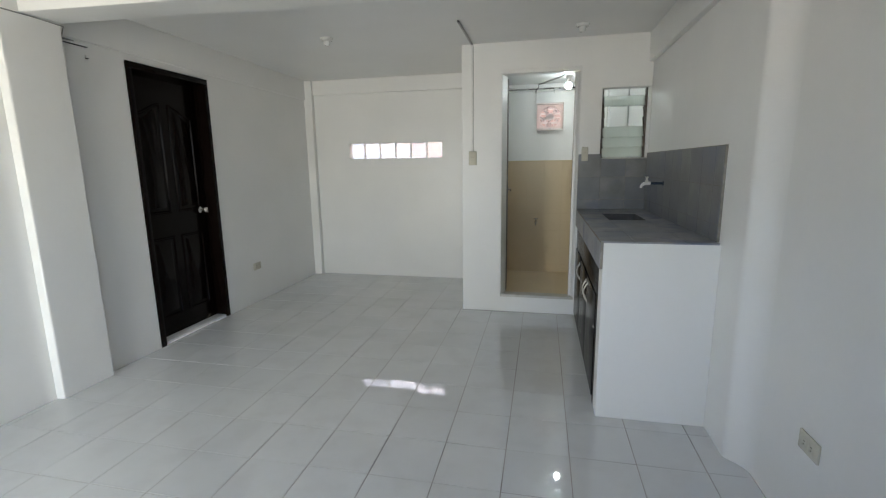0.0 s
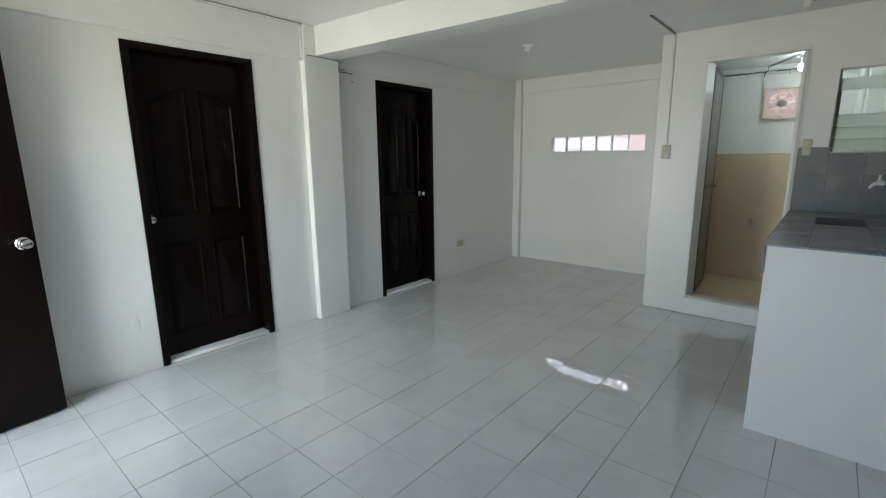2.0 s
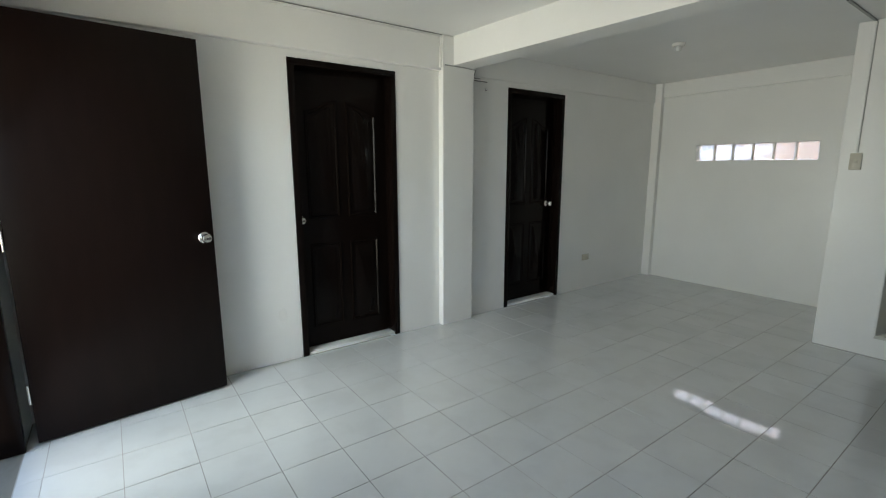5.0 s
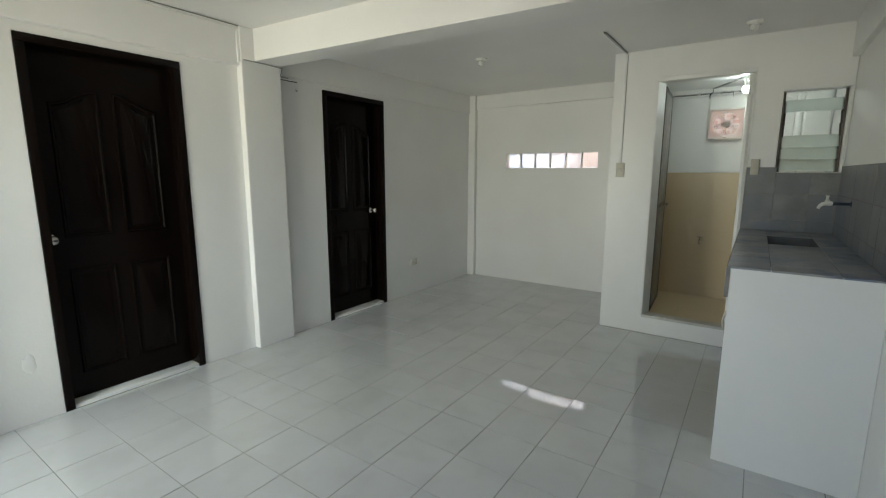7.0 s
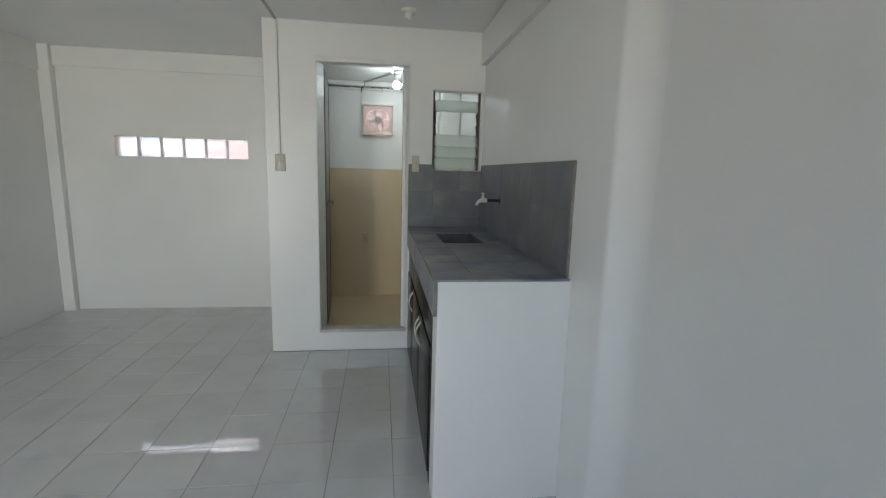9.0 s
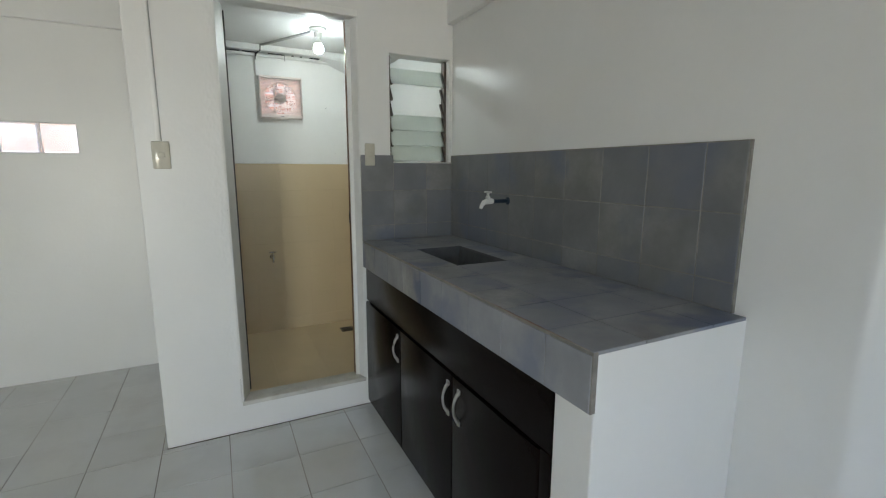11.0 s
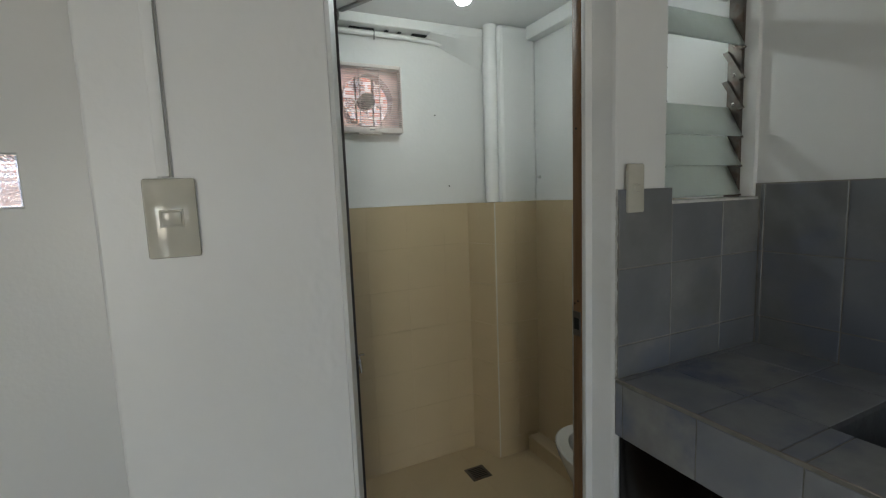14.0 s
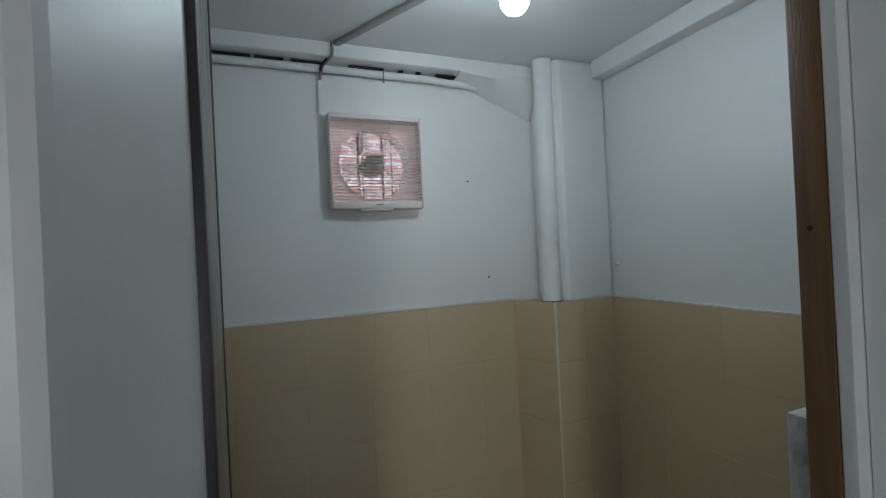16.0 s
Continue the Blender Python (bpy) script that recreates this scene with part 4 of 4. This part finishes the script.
# ---- outside ----
house = holder("neighbour_house", pose(-1.0, 9.2, -0.12), "red brick neighbour house with pale joints", "house")
part("wall", boxed(-1.68, 9, 0, 6, 0, 3.28), TERRACOTTA, house, smooth=False)
# Unseen upper part, added to hide the sky behind the fan.
part("upper_wall", boxed(0.5, 9, 0.002, 6, 3.28, 5.0), TERRACOTTA, house, smooth=False)
roof = bmesh.new()
for n in range(14):
    f0, f1 = n / 14, (n + 1) / 14
    box(roof, -1.72, 0.499, 0.05 + 3.4 * f0, 0.05 + 3.4 * f1 + 0.05, 3.23 + 0.7 * f0, 3.29 + 0.7 * f0)
part("roof", roof, TERRACOTTA, house, "terracotta tiled roof", smooth=False)
garage = holder("neighbour_annexe", pose(-2.74, 9.3, -0.12), "pale grey blue rendered annexe beside the terracotta house", "house")
part("wall", boxed(-9, 0, 0, 5, 0, 2.75), PALE_BLUE, garage, smooth=False)
part("roof", boxed(-9.1, 0.0, -0.05, 5.1, 2.751, 2.87), PALE_BLUE, garage, smooth=False)


def tree(x, y, height):
    t = holder("tree", pose(x, y, -0.12), "leafy green garden tree", "tree")
    trunk = tubed([(0, 0, 0), (0.05, 0.02, height * 0.25), (0.0, 0.08, height * 0.5), (0.06, 0.1, height * 0.8)], [0.13, 0.10, 0.07, 0.03], 10)
    tips = []
    for n in range(9):
        a = 2.4 * n
        z = height * (0.35 + 0.055 * n)
        tip = Vector((math.cos(a) * (1.3 - 0.08 * n), math.sin(a) * (1.3 - 0.08 * n), z + 0.7))
        tube(trunk, [(0.02, 0.05, z), tip * 0.5 + Vector((0, 0, z * 0.5 + 0.1)), tip], [0.05, 0.035, 0.012], 7)
        tips.append(tip)
    part("trunk", trunk, BARK, t)
    crown = bmesh.new()
    for n in range(1500):
        tip = random.choice(tips)
        p = tip + Vector((random.gauss(0, 0.38), random.gauss(0, 0.38), random.gauss(0.05, 0.30)))
        turn = Euler((random.uniform(-1, 1), random.uniform(-1, 1), random.uniform(0, 6.3))).to_matrix()
        s = random.uniform(0.07, 0.13)
        v = [crown.verts.new(p + turn @ Vector(q)) for q in ((-s, 0, 0), (0, -s * 0.45, 0.01), (s, 0, -0.02), (0, s * 0.45, 0.01))]
        crown.faces.new(v)
    part("crown", crown, FOLIAGE, t, smooth=False)
    return t


tree(-2.6, -6.0, 4.2)
tree(1.4, -7.5, 4.8)


# ---- small marks ----
for name, m, label in (("wall_nail", pose(0.840, BACK, 1.836), "dark nail in the bathroom wall"), ("wall_nail", pose(0.905, BACK, 1.50), "small dark nail head"),):
    nail = holder(name, m, label, "nail")
    part("head", lathe([(0.001, -0.004), (0.003, -0.004), (0.003, 0.0), (0.001, 0.001)], 8, "y"), DARK, nail)
plug = holder("wall_plug", pose(RIGHT, 5.335, 1.527, 0, 0, -90), "white plastic plug stub in the corner", "wall plug")
part("plug", lathe([(0.001, -0.016), (0.006, -0.016), (0.007, -0.004), (0.007, 0.001), (0.001, 0.001)], 12, "y"), PLASTIC, plug)

patch = bmesh.new()
_edge = [0.030 * random.uniform(0.75, 1.15) for n in range(18)]
_in, _out = [[patch.verts.new((h_, g * r * math.cos(n * math.pi / 9), 1.7 * g * r * math.sin(n * math.pi / 9))) for n, r in enumerate(_edge)] for h_, g in ((0.0012, 1.0), (-0.0005, 1.12))]
for n in range(18):
    patch.faces.new((_in[n], _out[n], _out[(n + 1) % 18], _in[(n + 1) % 18]))
patch.faces.new(_in)
part("plaster_patch", patch, TRIM, bpy.data.objects["wall_left"], "rough white plaster patch").location = (LEFT + 0.0004, 0.78, 0.345)

# ---- pieces of floors and walls ----
def tile_mesh(name, a, b, t, mat, gap, bevel):
    """A tile a by b, t thick, lying at z 0 to t about its middle, with eased upper edges."""
    bm = bmesh.new()
    x, y = a / 2 - gap[0] / 2, b / 2 - gap[1] / 2
    rings = [[bm.verts.new((sx * (x - i), sy * (y - i), z)) for sx, sy in ((-1, -1), (1, -1), (1, 1), (-1, 1))] for i, z in ((0, 0), (0, t - bevel), (bevel, t))]
    for p, q in zip(rings, rings[1:]):
        for k_ in range(4):
            bm.faces.new((p[k_], p[(k_ + 1) % 4], q[(k_ + 1) % 4], q[k_]))
    bm.faces.new(rings[-1])
    me = bpy.data.meshes.new(name)
    bm.to_mesh(me)
    bm.free()
    me.materials.append(mat)
    return me


MESHES = {}


def lay(parent, mat, cuts_a, cuts_b, place, t=0.007, gap=(0.003, 0.003), bevel=0.0012, skip=None, name="tile", wobble=0.0004, tilt=0.08):
    """Tiles in the grid of two lists of cuts; place(a, b) gives the pose of a tile whose middle lies there."""
    for a0, a1 in zip(cuts_a, cuts_a[1:]):
        for b0, b1 in zip(cuts_b, cuts_b[1:]):
            if a1 - a0 < 0.012 or b1 - b0 < 0.012 or (skip and skip((a0 + a1) / 2, (b0 + b1) / 2)):
                continue
            key = (round(a1 - a0, 3), round(b1 - b0, 3), t, gap, mat.name)
            if key not in MESHES:
                MESHES[key] = tile_mesh(name, a1 - a0, b1 - b0, t, mat, gap, bevel)
            ob = new(name, MESHES[key])
            ob.parent = parent
            ob.matrix_local = place((a0 + a1) / 2, (b0 + b1) / 2) @ pose(0, 0, random.uniform(-wobble, wobble), random.uniform(-tilt, tilt), random.uniform(-tilt, tilt), 0)


def cuts(start, stop, first, pitch):
    """Joints at first + n * pitch between two ends."""
    out, n = [start], math.ceil((start - first) / pitch + 1e-6)
    while first + n * pitch < stop - 1e-6:
        out.append(round(first + n * pitch, 4))
        n += 1
    return out + [stop]


floor = bpy.data.objects["floor"]
grout = part("grout", boxed(LEFT + 0.001, 1.388, FRONT, BACK - 0.001, -0.0065, -0.0016), GROUT, floor, "dirty grey grout", smooth=False)
XF, YF = 0.005, 1.878
LIE = lambda a, b: pose(a, b, -0.007)
lay(floor, FLOOR_TILE, cuts(LEFT + 0.004, -0.295, XF, 0.3), cuts(FRONT + 0.004, BACK - 0.004, YF, 0.3), LIE, gap=(0.0040, 0.0028), tilt=0.28, bevel=0.0005)
lay(floor, FLOOR_TILE, cuts(-0.295, NEAR_RIGHT - 0.004, XF, 0.3), cuts(FRONT + 0.004, BATH - 0.004, YF, 0.3), LIE, gap=(0.0040, 0.0028), tilt=0.28, bevel=0.0005, skip=lambda a, b: a > RIGHT + 0.02 and b > 2.4 or a > 0.80 and b > 2.75)
lay(floor, FLOOR_TILE, [-0.295, BATH_LEFT], cuts(BATH, BACK, YF, 0.3), LIE, gap=(0.0040, 0.0028), tilt=0.28, bevel=0.0005)

YS = cuts(2.607, 4.302, 2.725, 0.1955)
lay(bpy.data.objects["wall_right"], GREY_TILE, YS, [0.9805, 1.064, 1.257, 1.452], lambda a, b: pose(RIGHT - 0.003, a, b) @ pose(0, 0, 0, 90, 0, -90), t=0.009)
lay(bpy.data.objects["wall_bathroom"], GREY_TILE, [0.934, 1.137, 1.302], [0.9805, 1.064, 1.257, 1.410], lambda a, b: pose(a, BATH - 0.003, b) @ pose(0, 0, 0, 90, 0, 0), t=0.009)
lay(bpy.data.objects["wall_bathroom"], GREY_TILE, [0.748, 0.934], [0.9805, 1.064, 1.257, 1.452], lambda a, b: pose(a, BATH - 0.003, b) @ pose(0, 0, 0, 90, 0, 0), t=0.009)
part("tile_bed", boxed(RIGHT - 0.0105, RIGHT + 0.002, 2.604, BATH, 0.98, 1.454), TILE_JOINT, bpy.data.objects["wall_right"], smooth=False)
part("tile_bed", boxed(0.747, RIGHT - 0.011, BATH - 0.0105, BATH + 0.002, 0.98, 1.409), TILE_JOINT, bpy.data.objects["wall_bathroom"], smooth=False)

# worktop tiles, cut round the sink, and its front edge
XT = [FRONT_X + 0.001, 0.915, 1.160, 1.302]
YT = sorted([*cuts(2.565, 4.308, 2.725, 0.1955), 3.505, 3.938])
YT = [y for y in YT if y in (3.505, 3.938) or min(abs(y - 3.505), abs(y - 3.938)) > 0.03]
lay(counter, COUNTER_TILE, XT, YT, lambda a, b: pose(a, b, 0.9715), t=0.009, skip=lambda a, b: SINK_X[0] < a < SINK_X[1] and SINK_Y[0] < b < SINK_Y[1])
lay(counter, COUNTER_TILE, cuts(2.567, 4.312, 2.725, 0.1955), [0.832, 0.972], lambda a, b: pose(0.7545, a, b) @ pose(0, 0, 0, 90, 0, -90), t=0.009)

# beige bathroom tiles, painted over
bath_x = cuts(BATH_LEFT_IN, 1.004, 0.272, 0.196)
bath_z = [0.12, 0.213, 0.413, 0.613, 0.813, 1.013, 1.213, 1.413]
back = bpy.data.objects["wall_back"]
part("tile_bed", boxed(BATH_LEFT_IN, 1.008, BACK - 0.0142, BACK + 0.001, 0.1, 1.411), BEIGE_JOINT, back, smooth=False)
lay(back, BEIGE, bath_x, bath_z, lambda a, b: pose(a, BACK - 0.008, b) @ pose(0, 0, 0, 90, 0, 0), t=0.007, gap=(0.0007, 0.0013), bevel=0.0007)
right = bpy.data.objects["wall_right"]
part("tile_bed", boxed(RIGHT - 0.0142, RIGHT + 0.001, BATH_IN, 5.36, 0.1, 1.411), BEIGE_JOINT, right, smooth=False)
lay(right, BEIGE, cuts(BATH_IN, 5.353, 5.353, 0.2), bath_z, lambda a, b: pose(RIGHT - 0.008, a, b) @ pose(0, 0, 0, 90, 0, -90), t=0.007, gap=(0.0007, 0.0013), bevel=0.0007)
side = bpy.data.objects["wall_bathroom_side"]
part("tile_bed", boxed(BATH_LEFT_IN - 0.001, BATH_LEFT_IN + 0.0142, BATH_IN, BACK, 0.1, 1.411), BEIGE_JOINT, side, smooth=False)
lay(side, BEIGE, cuts(BATH_IN, BACK, 5.33, 0.2), bath_z, lambda a, b: pose(BATH_LEFT_IN + 0.008, a, b) @ pose(0, 0, 0, 90, 0, 90), t=0.007, gap=(0.0007, 0.0013), bevel=0.0007)

lay(bpy.data.objects["pipe_casing"], BEIGE, [1.050, 1.17, RIGHT - 0.014], bath_z, lambda a, b: pose(a, 5.360, b) @ pose(0, 0, 0, 90, 0, 0), t=0.007, gap=(0.0007, 0.0013), bevel=0.0007)
lay(bpy.data.objects["pipe_casing"], BEIGE, [-0.086, 0.086], bath_z, lambda a, b: pose(1.0265, 5.434, b) @ pose(0, 0, 0, 90, 0, -72.4), t=0.007, gap=(0.0007, 0.0013), bevel=0.0007)
lay(bpy.data.objects["bathroom_floor"], BEIGE_FLOOR, cuts(BATH_LEFT_IN, RIGHT, 0.294, 0.3), cuts(BATH_IN, BACK, 4.73, 0.3), lambda a, b: pose(a, b, 0.1145), t=0.006, gap=(0.0004, 0.0004), bevel=0.0003, tilt=0.02, wobble=0.0001)


def ragged_strip(x, y, z0, z1, width, depth, steps=70):
    """A broken line of mortar, uneven in width and depth, standing upright."""
    bm = bmesh.new()
    rows = []
    for n in range(steps + 1):
        z = z0 + (z1 - z0) * n / steps
        w, d, o = width * random.uniform(0.6, 1.1), depth * random.uniform(0.4, 1.0), random.uniform(-0.0008, 0.0008)
        rows.append([bm.verts.new(q) for q in ((x - w / 2 + o, y, z), (x - w / 4 + o, y - d, z), (x + w / 3 + o, y - d * 0.8, z), (x + w / 2 + o, y, z))])
    for p_, q_ in zip(rows, rows[1:]):
        for n in range(3):
            bm.faces.new((p_[n], p_[n + 1], q_[n + 1], q_[n]))
    return bm


part("mortar_line", ragged_strip(0.7475, BATH - 0.004, 0.985, 1.452, 0.0055, 0.007, 60), MORTAR, bpy.data.objects["wall_bathroom"], "broken mortar line beside the tiles")
JOINT_DIRT = material("dirty_cement_joint", (0.16, 0.15, 0.135), 0.85, vary=0.3, scale=12, fine=90, second=(0.45, 0.43, 0.40), second_amount=0.8, second_scale=7)
WORN = material("worn_pinkish_mortar", (0.36, 0.32, 0.29), 0.8, vary=0.15, scale=14, fine=110, second=(0.20, 0.12, 0.09), second_amount=0.9, second_scale=5)
edge = ragged_strip(0, 0, 0, 4.31 - 2.57, 0.006, 0.0022, 160)
line = part("worn_edge", edge, WORN, counter, "worn pale mortar along the worktop edge")
line.matrix_local = pose(0.7472, 2.575, 0.9800) @ pose(0, 0, 0, -90, 0, 0)

# white strips where the painted tiles end, painting light caught on their ledge, and a pale line down the corner of the
# casing
PALE = material("pale_filler", (0.70, 0.66, 0.58), 0.5, vary=0.05, scale=12)
part("top_line", boxed(BATH_LEFT_IN + 0.02, 0.998, BACK - 0.0162, BACK - 0.0002, 1.4135, 1.4172, bevel=0.001), TRIM, back, "thin white strip painting light caught on the tile ledge")
part("top_line", boxed(RIGHT - 0.0162, RIGHT - 0.0002, BATH_IN + 0.001, 5.350, 1.4135, 1.4172, bevel=0.001), TRIM, right, "thin white strip painting light caught on the tile ledge")
part("corner_line", boxed(1.0495, 1.0555, 5.3498, 5.3555, 0.13, 1.4125, bevel=0.0015), PALE, bpy.data.objects["pipe_casing"], "pale filler down the casing corner")

# dark ragged joint where the bathroom step meets the floor
base = part("base_joint", ragged_strip(0, 0, 0, 0.749 - BATH_LEFT, 0.007, 0.0016, 90), JOINT_DIRT, bpy.data.objects["wall_bathroom"], "dark ragged joint at the floor")
base.matrix_local = pose(BATH_LEFT, BATH - 0.0035, 0.0012) @ pose(0, 0, 0, 90, 0, 90)


def lumpy_plaster(x0, x1, z0, z1, y, depth, cell=0.006):
    """Coarse trowelled plaster beside the doorway, standing proud of the wall towards its edge."""
    bm = bmesh.new()
    nx, nz = round((x1 - x0) / cell), round((z1 - z0) / cell)
    rows = []
    for i in range(nx + 1):
        fade = min(1.0, i / (0.6 * nx))
        row = []
        for k in range(nz + 1):
            x, z = x0 + (x1 - x0) * i / nx, z0 + (z1 - z0) * k / nz
            ends = min(1.0, k / 20, (nz - k) / 20)
            h = 0.55 * noise.noise((x * 110, 0.3, z * 60)) + 0.35 * noise.noise((x * 45, 7.1, z * 26)) + 0.2
            row.append(bm.verts.new((x, y - 0.0002 - depth * fade * ends * max(0.0, h), z)))
        rows.append(row)
    for a, b in zip(rows, rows[1:]):
        for k in range(nz):
            bm.faces.new((a[k], b[k], b[k + 1], a[k + 1]))
    return bm


part("lumpy_plaster", lumpy_plaster(-0.01, 0.0785, 0.30, 2.15, BATH - 0.0004, 0.0018, 0.004), WHITE, bpy.data.objects["wall_bathroom"], "lumpy trowelled plaster edge")
